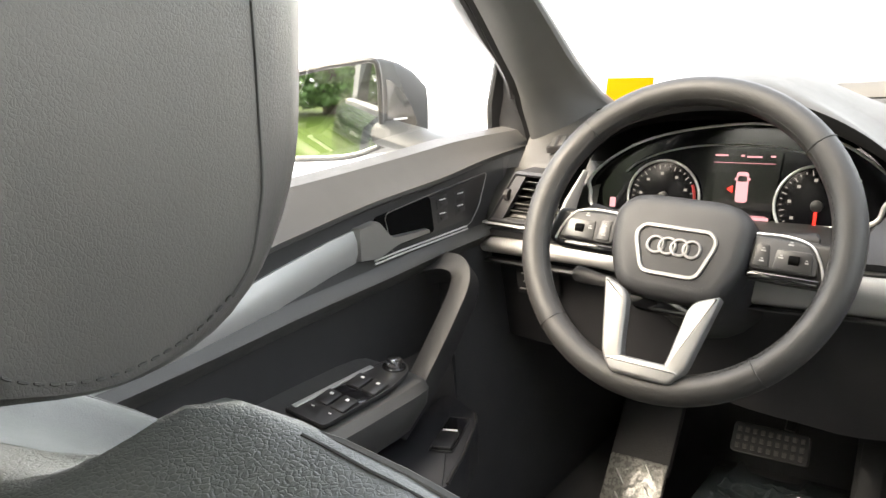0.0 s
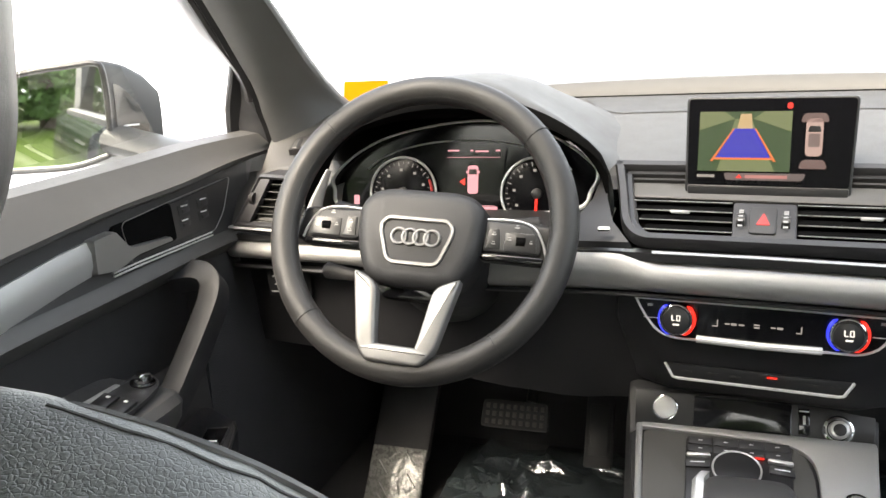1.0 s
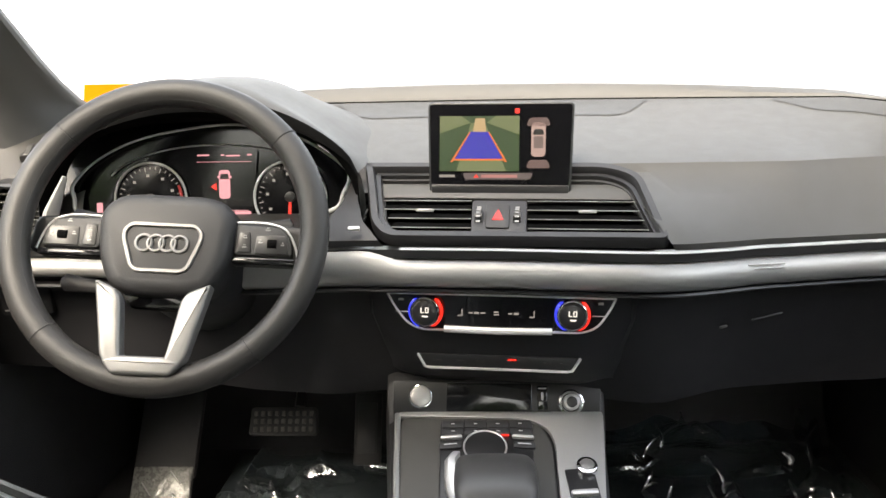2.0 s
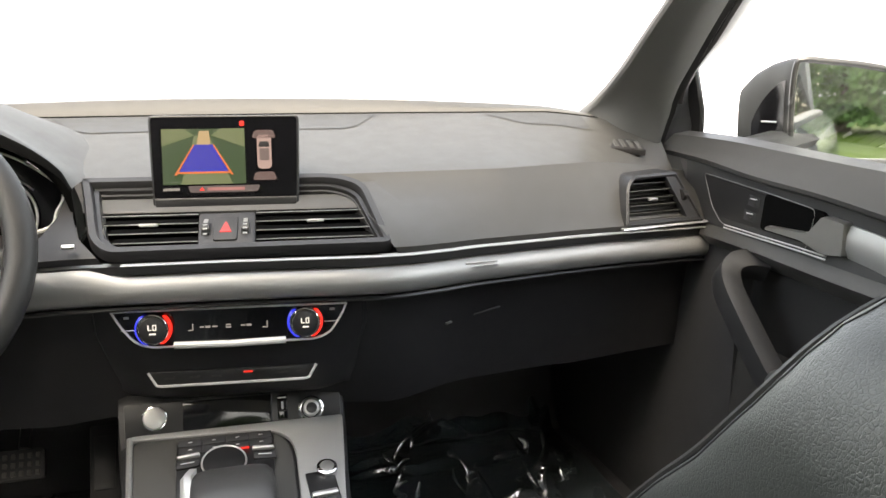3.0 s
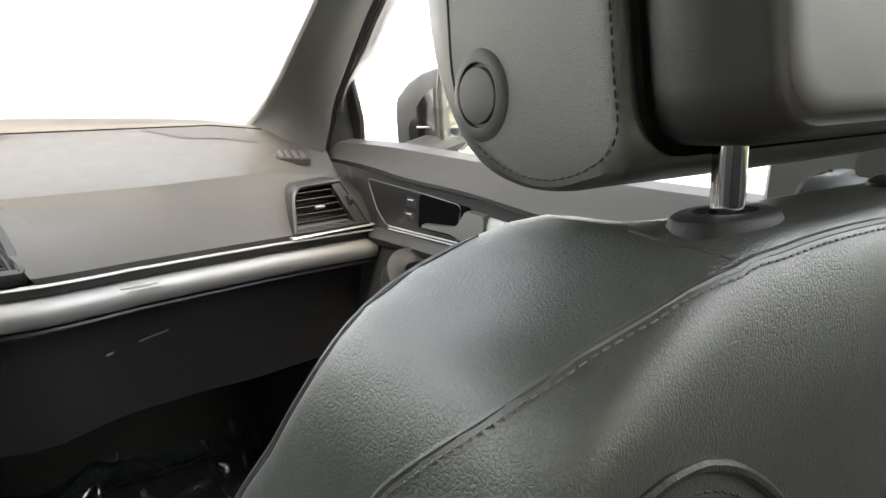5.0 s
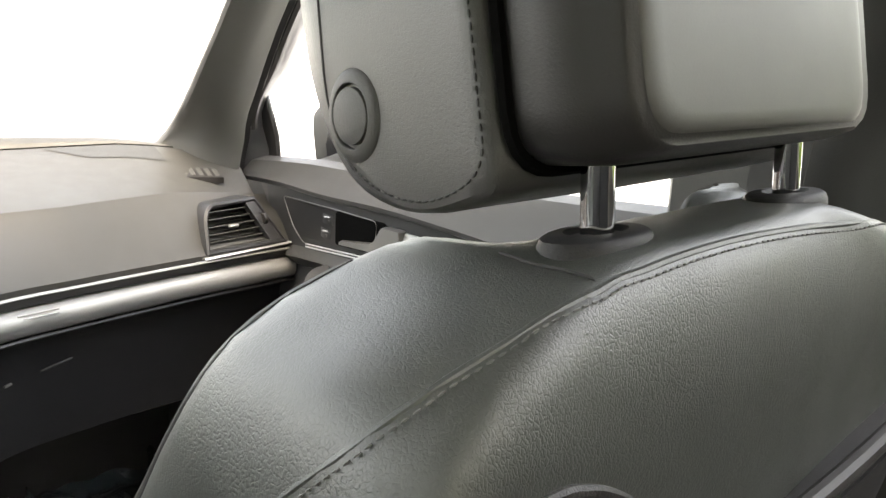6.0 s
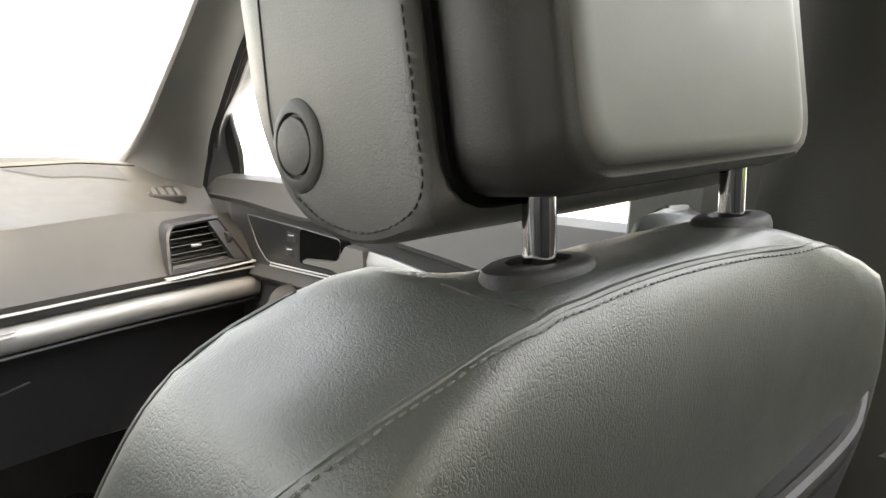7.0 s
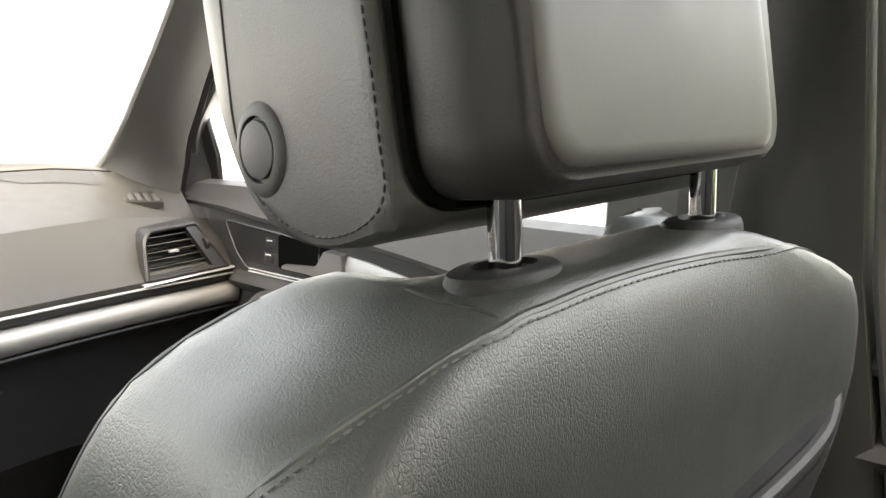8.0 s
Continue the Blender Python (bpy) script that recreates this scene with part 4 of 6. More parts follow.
for s in (-1, 1):
    sp_ol = rounded([(0.060, 0.029), (0.156, 0.026), (0.163, -0.012), (0.150, -0.020), (0.060, -0.020)], 0.01)
    sp = part("side_spoke", slab([(s * x, y) for x, y in sp_ol], 0.022, HM @ pose(0, 0, -0.016), 0.006, 3), M_LEATHER_SMOOTH, wheel)
    pad_ol = rounded([(0.074, 0.024), (0.128, 0.022), (0.140, 0.008), (0.143, -0.012), (0.076, -0.012)], 0.006)
    part("button_pad", slab([(s * x, y) for x, y in pad_ol], 0.010, HM @ pose(0, 0, 0.003), 0.003), M_SOFT_DARK, sp, "black button pad")
    part("pad_trim", tube([HM @ Vector((s * q.x, q.y, 0.0085)) for q in smoothline([(0.074, 0.026, 0), (0.108, 0.027, 0), (0.131, 0.021, 0), (0.143, 0.004, 0), (0.149, -0.014, 0)], 5)], 0.0015, 6), M_ALU, sp, "thin silver button surround")
    part("gloss_bar", box((0.072, 0.007, 0.012), HM @ pose(s * 0.110, -0.0175, 0.006), 0.002), M_GLOSS, sp)
    for x0, x1, y0, y1 in ((0.080, 0.096, -0.009, 0.015), (0.100, 0.138, -0.010, 0.012)):
        part("button", slab(rounded([(s * x0, y0), (s * x1, y0), (s * (x1 - 0.003), y1), (s * (x0 + 0.001), y1)], 0.002), 0.0016, HM @ pose(0, 0, 0.0125), 0.0006), M_SATIN, sp)
    bm = bmesh.new()
    for x, y, w in ((0.088, 0.008, 0.007), (0.088, -0.003, 0.007), (0.106, 0.003, 0.007), (0.131, 0.001, 0.005), (0.113, 0.018, 0.008)):
        box((w * 0.7, 0.0014, 0.0006), HM @ pose(s * x, y, 0.0143 if y < 0.015 else 0.0132), 0, 1, bm)
        box((w * 0.4, 0.0010, 0.0006), HM @ pose(s * x, y + 0.0026, 0.0143 if y < 0.015 else 0.0132), 0, 1, bm)
    part("button_marks", bm, M_MARK, sp)
    part("roller", tube([HM @ Vector((s * 0.114, 0.002, 0.012)), HM @ Vector((s * 0.124, 0.002, 0.012))], 0.0055, 12), M_SLAT, sp)
bm = bmesh.new()
for sg in (-1, 1):
    slab(rounded([(sg * 0.064, -0.052), (sg * 0.040, -0.062), (sg * 0.033, -0.072), (sg * 0.0245, -0.130), (sg * 0.020, -0.142), (sg * 0.036, -0.150), (sg * 0.046, -0.134)], 0.005, 3), 0.016, HM @ pose(0, 0, 0.022, -3), 0.004, 3, bm)
slab(rounded([(-0.0435, -0.139), (-0.026, -0.134), (0.026, -0.134), (0.0435, -0.139), (0.032, -0.154), (-0.032, -0.154)], 0.005, 3), 0.0165, HM @ pose(0, 0, 0.022, -3), 0.004, 3, bm)
part("lower_spoke", bm, M_LEVER, wheel, "satin silver v-shaped lower spoke")
part("spoke_cap", slab(rounded([(-0.05, -0.060), (0.05, -0.060), (0.040, -0.076), (-0.040, -0.076)], 0.006), 0.02, HM @ pose(0, 0, -0.02), 0.003), M_GLOSS, wheel)
part("column_shroud", loft([[WM @ Vector((w * math.cos(a), h * math.sin(a) - 0.015, z)) for a in [2 * math.pi * k / 20 for k in range(20)]] for z, w, h in ((-0.03, 0.055, 0.05), (-0.06, 0.07, 0.06), (-0.15, 0.085, 0.065), (-0.25, 0.09, 0.07))]), M_HARD, wheel, "black steering column shroud")
for s, dz in ((-1, -0.060), (-1, 0.02), (1, 0.02)):
    part("stalk", loft([[WM @ Vector((s * x, dz + yy + h * math.sin(a), -0.055 + 0.006 * math.cos(a))) for a in [2 * math.pi * k / 10 for k in range(10)]] for x, h, yy in ((0.055, 0.007, 0), (0.10, 0.008, 0.004), (0.128, 0.011, 0.006), (0.132, 0.006, 0.006))]), M_LOWER, wheel, "black column stalk")

# ---- display on the dashboard ----
disp = tagged(empty("infotainment_display", (0.006, 0.99, 1.04)), "black freestanding display showing the reversing camera picture", "display")
DM = turned(0.005, 0.965, 1.0965) @ pose(0, 0, 0, 79, 0, 0) @ pose(0, 0, -0.007)
dol = rounded([(-0.0845, -0.0515), (0.0930, -0.0525), (0.0968, 0.0625), (-0.0876, 0.0632)], 0.006, 5)
part("housing", slab(dol, 0.020, DM @ pose(0, 0, -0.014), 0.002, 3), M_SATIN, disp, "slim black housing")
part("foot", box((0.09, 0.03, 0.05), DM @ pose(0, -0.040, -0.018), 0.006), M_SATIN, disp)
part("chin", slab(rounded([(-0.081, -0.0525), (0.090, -0.0535), (0.091, -0.041), (-0.082, -0.040)], 0.003), 0.004, DM @ pose(0, 0, 0.0045), 0.0015), M_SATIN, disp, "black lower lip of the display")
part("bezel", slab(rounded([(-0.0820, -0.0400), (0.0905, -0.0410), (0.0938, 0.0597), (-0.0846, 0.0604)], 0.005), 0.001, DM @ pose(0, 0, 0.006)), M_SCREEN, disp)
SM = DM @ pose(0.0072, 0.0105, 0.0075) @ Matrix.Diagonal((0.983, 0.945, 1, 1))


def screen_patch(name, ol, mat, z=0.0, label=""):
    return part(name, slab(ol, 0.0004, SM @ pose(0, 0, z)), mat, disp, label, smooth=False)


screen_patch("camera_picture", [(-0.080, -0.036), (0.022, -0.036), (0.022, 0.037), (-0.080, 0.037)], G_GREEN, 0, "green reversing camera picture")
screen_patch("picture_path", [(-0.058, -0.036), (0.006, -0.036), (-0.022, 0.028), (-0.040, 0.028)], G_PALE, 0.0005)
screen_patch("picture_sky", [(-0.080, 0.014), (-0.080, 0.037), (-0.052, 0.037), (-0.040, 0.028)], G_PALE, 0.0006)
screen_patch("picture_sky", [(0.022, 0.012), (-0.020, 0.028), (-0.008, 0.037), (0.022, 0.037)], G_PALE, 0.0006)
screen_patch("picture_end", [(-0.038, 0.012), (-0.020, 0.012), (-0.022, 0.034), (-0.034, 0.034)], G_SAND, 0.0008)
screen_patch("guide_area", [(-0.060, -0.020), (0.001, -0.020), (-0.018, 0.016), (-0.040, 0.016)], G_VIOLET, 0.0011, "blue parking guide field")
for ol in ([(-0.066, -0.024), (-0.063, -0.024), (-0.040, 0.016), (-0.042, 0.016)], [(0.004, -0.024), (0.007, -0.024), (-0.016, 0.016), (-0.018, 0.016)], [(-0.064, -0.022), (0.005, -0.022), (0.004, -0.0195), (-0.063, -0.0195)]):
    screen_patch("guide_line", ol, G_ORANGE, 0.0014)
screen_patch("car_symbol", rounded([(0.0370, -0.017), (0.0550, -0.017), (0.0550, 0.028), (0.0370, 0.028)], 0.006), glow("lit_rose", (0.70, 0.50, 0.48), 0.55), 0, "small pale car symbol")
screen_patch("car_window", rounded([(0.0390, 0.012), (0.0530, 0.012), (0.0515, 0.019), (0.0405, 0.019)], 0.002), M_SATIN, 0.0005)
screen_patch("car_roof", rounded([(0.0400, -0.006), (0.0520, -0.006), (0.0520, 0.010), (0.0400, 0.010)], 0.002), glow("lit_grey_rose", (0.30, 0.22, 0.22), 0.5), 0.0005)
for y in (0.0285, -0.027):
    screen_patch("sensor_arc", rounded([(0.0305, y - 0.005), (0.0615, y - 0.005), (0.0575, y + 0.006), (0.0345, y + 0.006)], 0.004), glow("lit_dim_rose", (0.25, 0.16, 0.16), 0.5), 0)
screen_patch("clock_bars", [(-0.080, -0.044), (-0.060, -0.044), (-0.060, -0.0405), (-0.080, -0.0405)], G_GREY, 0)
screen_patch("message_bar", rounded([(-0.047, -0.047), (0.036, -0.047), (0.040, -0.038), (-0.050, -0.038)], 0.003), glow("lit_dim_grey", (0.2, 0.16, 0.17), 0.5), 0)
screen_patch("message_text", [(-0.026, -0.0445), (0.020, -0.0445), (0.020, -0.0405), (-0.026, -0.0405)], glow("lit_pale_red", (0.8, 0.35, 0.35), 0.5), 0.0005)
screen_patch("message_mark", [(-0.036, -0.0445), (-0.029, -0.0445), (-0.0325, -0.0395)], G_RED, 0.0005)
screen_patch("mute_mark", rounded([(0.016, 0.040), (0.022, 0.040), (0.022, 0.047), (0.016, 0.047)], 0.002), G_RED, 0)

# ---- climate controls ----
clim = tagged(empty("climate_panel", (0, 0.93, 0.87)), "gloss black climate panel with two lit round knobs", "climate panel")
KM = turned(0.004, 0.876, 0.9138) @ pose(0, 0, 0, 82, 0, 0) @ Matrix.Diagonal((0.987, 0.987, 1, 1))
col = rounded([(-0.1395, 0.0240), (0.1405, 0.0228), (0.134, 0.008), (0.119, -0.0145), (0.101, -0.0222), (-0.095, -0.0230), (-0.113, -0.0155), (-0.129, 0.005)], [0.004, 0.004, 0.01, 0.012, 0.012, 0.012, 0.012, 0.01], 5)
part("panel", slab(col, 0.012, KM @ pose(0, 0, -0.010), 0.001), M_GLOSS, clim)
part("panel_frame", frame_slab(col, 0.0028, 0.0045, KM @ pose(0, 0, -0.001)), M_TRIM, clim, "thin silver frame")
for cx in (-0.0888, 0.0878):
    kn = part("knob", disc(0.0155, 0.016, KM @ pose(cx, 0.0005, 0.0), 0.002, 36), M_SATIN, clim, "round temperature knob with lit display")
    part("knob_ring", ring(0.0165, 0.0018, KM @ pose(cx, 0.0015, 0.012)), M_CHROME, kn)
    for a0, a1, g in ((125, 250, G_BLUE), (-70, 55, G_RED)):
        bm = tube([KM @ Vector((cx + 0.0190 * math.cos(a), 0.0015 + 0.0190 * math.sin(a), 0.006)) for a in [radians(a0 + (a1 - a0) * k / 12) for k in range(13)]], [0.0008] + [0.0028] * 11 + [0.0008], 6)
        part("knob_light", bm, g, kn)
    bm = bmesh.new()
    for x, y, w, h in ((-0.0055, 0.003, 0.002, 0.009), (-0.003, -0.001, 0.005, 0.0016), (0.002, 0.003, 0.0016, 0.009), (0.0065, 0.003, 0.0016, 0.009), (0.0043, 0.007, 0.005, 0.0016), (0.0043, -0.001, 0.005, 0.0016), (0.001, -0.0075, 0.010, 0.0028)):
        box((w * 0.72, h * 0.72, 0.0005), KM @ pose(cx + x * 0.72, 0.002 + y * 0.72, 0.0163), 0, 1, bm)
    part("knob_figures", bm, G_WHITE, kn)
part("climate_display", slab(rounded([(-0.066, -0.016), (0.066, -0.016), (0.066, 0.022), (-0.066, 0.022)], 0.002), 0.001, KM @ pose(0, 0, 0.002)), M_GLOSS, clim)
bm = bmesh.new()
for x, y, w, h in ((-0.047, -0.003, 0.006, 0.0014), (-0.0445, 0.001, 0.0014, 0.007), (-0.034, 0.0005, 0.005, 0.0018), (-0.027, 0.0005, 0.006, 0.0026), (-0.019, 0.0005, 0.006, 0.0018), (-0.003, 0.002, 0.006, 0.0018), (-0.003, -0.001, 0.006, 0.0018), (0.014, 0.0005, 0.005, 0.0018), (0.021, 0.0005, 0.006, 0.0026), (0.040, -0.003, 0.006, 0.0014), (0.0425, 0.001, 0.0014, 0.007)):
    box((w, h, 0.0004), KM @ pose(x, y, 0.0033), 0, 1, bm)
part("display_text", bm, G_GREY, clim, "lit symbols")
part("toggle_bar", tube([KM @ Vector((-0.066, -0.0195, 0.006)), KM @ Vector((0.0, -0.0205, 0.007)), KM @ Vector((0.064, -0.0195, 0.006))], 0.0042, 10), M_TRIM, clim, "silver toggle bar")
for x, y, w in ((-0.118, 0.0, 0.018), (-0.062, 0.001, 0.008), (0.062, 0.001, 0.008), (0.120, 0.0, 0.018), (-0.120, 0.015, 0.006), (0.121, 0.015, 0.006), (-0.061, 0.011, 0.005), (-0.061, -0.011, 0.005), (0.0615, 0.011, 0.005), (0.0615, -0.011, 0.005)):
    part("button_mark", box((w, 0.0009 if w > 0.007 else 0.003, 0.0004), KM @ pose(x, y, 0.0024), 0, 1), M_WHITE if w > 0.007 else M_MARK, clim)
row = tagged(empty("button_strip", (0, 0.93, 0.83)), "narrow black row of buttons with silver edge", "button strip")
RM = turned(0.0035, 0.890, 0.8465) @ pose(0, 0, 0, 78, 0, 0) @ Matrix.Diagonal((0.96, 0.66, 1, 1))
rol = rounded([(-0.104, 0.013), (0.104, 0.013), (0.092, -0.013), (-0.092, -0.013)], 0.004)
part("body", slab(rol, 0.012, RM @ pose(0, 0, -0.010), 0.001), M_SATIN, row)
part("edge", tube([RM @ Vector((x, y, 0.003)) for x, y in ((-0.104, 0.013), (-0.094, -0.011), (-0.088, -0.0125), (0.088, -0.0125), (0.094, -0.011), (0.104, 0.013))], 0.0018, 6), M_TRIM, row)
for x in (-0.078, -0.048, -0.022, 0.062, 0.085):
    part("key_mark", box((0.012, 0.0035, 0.0004), RM @ pose(x, 0.001, 0.0024), 0, 1), M_SHELL, row)
part("lamp", box((0.011, 0.0032, 0.0006), RM @ pose(0.018, 0.006, 0.0024), 0, 1), G_RED, row, "small red lamp")
part("stack_panel", loft([[turned(0.004, 0.888, 0) @ Vector((x, y - 0.899, z)) for x, y in ((-0.185 * k, 0.96), (-0.160 * k, 0.915 + d), (-0.12 * k, 0.899 + d), (0.12 * k, 0.899 + d), (0.160 * k, 0.915 + d), (0.185 * k, 0.96))] for z, k, d in ((0.944, 1.0, -0.006), (0.90, 0.99, 0.0), (0.86, 0.90, 0.003), (0.82, 0.84, 0.020), (0.805, 0.82, 0.045))]), M_LOWER, dash, "black middle of the dashboard")

# ---- centre console ----
cons = tagged(empty("centre_console", (0, 0.7, FLOOR_Z)), "black centre console with silver frame and control keys", "centre console")
rings = []
for y, z, w in ((0.30, 0.70, 0.112), (0.68, 0.688, 0.113), (0.80, 0.722, 0.120), (0.903, 0.759, 0.130), (0.916, 0.7605, 0.132), (0.938, 0.802, 0.134), (0.955, 0.812, 0.135), (1.02, 0.815, 0.137)):
    rings.append([(-w - 0.014, y, FLOOR_Z), (-w - 0.008, y, z - 0.06), (-w - 0.004, y, z - 0.008), (-w + 0.006, y, z), (w - 0.002, y, z), (w + 0.008, y, z - 0.008), (w + 0.012, y, z - 0.06), (w + 0.018, y, FLOOR_Z)])
part("body", loft(rings), M_HARD, cons, "black grained console body")
TM = Matrix.Translation((0, 0.905, 0.763)) @ pose(0, 0, 0, 20, 0, 0)   # sloping top, y forward
part("silver_band", slab(rounded([(0.064, -0.26), (0.108, -0.26), (0.122, -0.12), (0.137, 0.0), (0.137, 0.010), (-0.122, 0.012), (-0.124, 0.004), (0.040, -0.002), (0.066, -0.018), (0.072, -0.045)], [0.004, 0.01, 0.03, 0.006, 0.004, 0.004, 0.004, 0.03, 0.02, 0.02], 5), 0.006, TM @ pose(0, 0, -0.001), 0.0015), M_SILVER, cons, "broad satin silver console band")
part("silver_edge", tube([TM @ Vector(q) for q in ((-0.124, 0.008, 0.003), (-0.119, -0.10, 0.002), (-0.111, -0.24, 0.002))], 0.004, 8), M_SILVER, cons, "thin silver console edge")
part("dark_inlay", slab(rounded([(-0.109, -0.26), (0.062, -0.26), (0.068, -0.045), (0.058, -0.014), (0.035, -0.002), (-0.119, 0.003)], [0.01, 0.01, 0.03, 0.02, 0.02, 0.012], 5), 0.003, TM @ pose(0, 0, 0.0), 0.001), M_SOFT, cons, "dark grey console inlay")
FP = Matrix.Translation((0.0, 0.9265, 0.7835)) @ pose(0, 0, 0, 63.4, 0, 0)   # steep front panel
part("front_panel", slab(rounded([(-0.130, -0.024), (0.136, -0.026), (0.138, 0.022), (-0.131, 0.024)], 0.004), 0.004, FP @ pose(0, 0, -0.003), 0.001), M_SATIN, cons)
part("tray_lid", slab(rounded([(-0.062, -0.016), (0.048, -0.018), (0.049, 0.018), (-0.061, 0.020)], 0.003), 0.0015, FP @ pose(0, 0, 0.001), 0.0005), M_GLOSS, cons, "gloss black tray lid")
bt = part("start_button", disc(0.0130, 0.004, FP @ pose(-0.095, 0.003, 0.001), 0.0012, 36), M_ALU, cons, "round silver start button")
part("button_ring", ring(0.0142, 0.0013, FP @ pose(-0.095, 0.003, 0.002)), M_CHROME, bt)
vm = FP @ pose(0.098, -0.006, 0.001)
vk = part("volume_knob", disc(0.0105, 0.014, vm, 0.002, 32), M_ALU, cons, "silver volume knob")
part("knob_ring", ring(0.0145, 0.0028, vm @ pose(0, 0, 0.002)), M_CHROME, vk)
part("knob_cap", disc(0.0070, 0.001, vm @ pose(0, 0, 0.014), 0.0003, 24), M_SATIN, vk)
part("key_slot", box((0.013, 0.030, 0.003), FP @ pose(0.062, 0.0, 0.0015), 0.001), M_GLOSS, cons)
part("slot_mark", box((0.011, 0.0018, 0.001), FP @ pose(0.062, 0.012, 0.0035), 0.0003, 1), M_ALU, cons)
part("slot_mark", box((0.003, 0.010, 0.001), FP @ pose(0.062, 0.002, 0.0035), 0.0003, 1), M_ALU, cons)
# controller keys
ctl = tagged(empty("media_controller", (-0.010, 0.87, 0.752)), "black media control keys with silver rotary dial", "media controller")
QM = TM @ pose(-0.011, 0, 0.003)
part("key_plate", slab(rounded([(-0.058, -0.130), (0.052, -0.130), (0.058, -0.006), (-0.058, -0.004)], 0.008), 0.002, QM, 0.001), M_SATIN, ctl)
for r in range(2):
    for k in range(4):
        part("key", box((0.0270, 0.0115, 0.0025), QM @ pose(-0.042 + 0.028 * k, -0.0125 - 0.0125 * r, 0.0025), 0.0008), M_HARD, ctl)
        part("key_mark", box((0.0045, 0.001, 0.0003), QM @ pose(-0.042 + 0.028 * k, -0.0125 - 0.0125 * r, 0.0040), 0, 1), M_WHITE, ctl)
for sg in (-1, 1):
    part("toggle", box((0.027, 0.005, 0.006), QM @ pose(sg * 0.044, -0.036, 0.004, 0, 0, -sg * 5), 0.002), M_ALU, ctl, "silver toggle key")
    part("toggle", box((0.027, 0.010, 0.004), QM @ pose(sg * 0.045, -0.049, 0.003, 0, 0, -sg * 5), 0.0015), M_HARD, ctl, "dark toggle key")
    part("key_mark", box((0.016, 0.0012, 0.0004), QM @ pose(sg * 0.045, -0.0475, 0.0052, 0, 0, -sg * 5), 0, 1), M_WHITE, ctl)
part("lamp", box((0.010, 0.0026, 0.001), QM @ pose(0.022, -0.033, 0.0045), 0, 1), G_RED, ctl, "small red lamp")
part("dial", disc(0.0255, 0.007, QM @ pose(-0.003, -0.055, 0.001), 0.0015, 40), M_SATIN, ctl, "rotary dial")
part("dial_ring", ring(0.0258, 0.0012, QM @ pose(-0.003, -0.055, 0.008)), M_ALU, ctl)
# gear selector
gear = tagged(empty("gear_selector", (-0.005, 0.78, 0.73)), "black gear selector with broad leather palm rest and silver side", "gear selector")
rings = []
for y, w, h, z in ((0.808, 0.036, 0.004, 0.7585), (0.805, 0.042, 0.010, 0.7585), (0.792, 0.045, 0.014, 0.7590), (0.772, 0.046, 0.016, 0.7590), (0.752, 0.046, 0.0165, 0.7575), (0.738, 0.045, 0.016, 0.7545), (0.728, 0.043, 0.0145, 0.7505), (0.722, 0.038, 0.012, 0.7470)):
    rings.append([(-0.005 + w * math.copysign(abs(math.cos(a)) ** 0.5, math.cos(a)), y, z + h * math.copysign(abs(math.sin(a)) ** 0.7, math.sin(a))) for a in [2 * math.pi * k / 24 for k in range(24)]])
part("grip", loft(rings), M_LEATHER, gear, "black leather palm rest")
part("grip_side", loft([[(-0.005 - w, y, z0), (-0.009 - w, y, z0 + 0.004), (-0.009 - w, y, z1 - 0.004), (-0.005 - w, y, z1), (0.003 - w, y, z1), (0.003 - w, y, z0)] for y, w, z0, z1 in ((0.812, 0.047, 0.742, 0.768), (0.800, 0.053, 0.738, 0.766), (0.782, 0.053, 0.735, 0.756), (0.764, 0.049, 0.733, 0.746), (0.752, 0.044, 0.732, 0.742))]), M_ALU, gear, "silver side of the selector", angle=40)
part("grip_edge", tube(smoothline([(-0.047, 0.752, 0.740), (-0.020, 0.744, 0.738), (0.020, 0.742, 0.738), (0.038, 0.750, 0.740)], 5), 0.003, 8), M_ALU, gear, "chrome lower edge")
part("stem", box((0.076, 0.05, 0.05), pose(-0.005, 0.776, 0.733), 0.012), M_SATIN, gear)
part("gear_lamp", box((0.009, 0.0012, 0.005), pose(-0.026, 0.7485, 0.742, -20), 0, 1), G_PINK, gear, "small lit position mark")
pb = tagged(empty("parking_brake_switch", (0.095, 0.82, 0.735)), "silver parking brake switch on the console", "switch")
part("base", box((0.034, 0.060, 0.004), TM @ pose(0.097, -0.117, 0.006, 0, 0, 4), 0.001), M_SATIN, pb)
part("lever", disc(0.0130, 0.009, TM @ pose(0.104, -0.086, 0.005), 0.0030, 28), M_CHROME, pb, "chrome thumb lever")
part("lever_cap", disc(0.0085, 0.001, TM @ pose(0.104, -0.086, 0.0138), 0.0004, 24), M_LEVER, pb)
part("lever", box((0.031, 0.008, 0.008), TM @ pose(0.097, -0.124, 0.009, 0, 0, 4), 0.0025), M_ALU, pb)

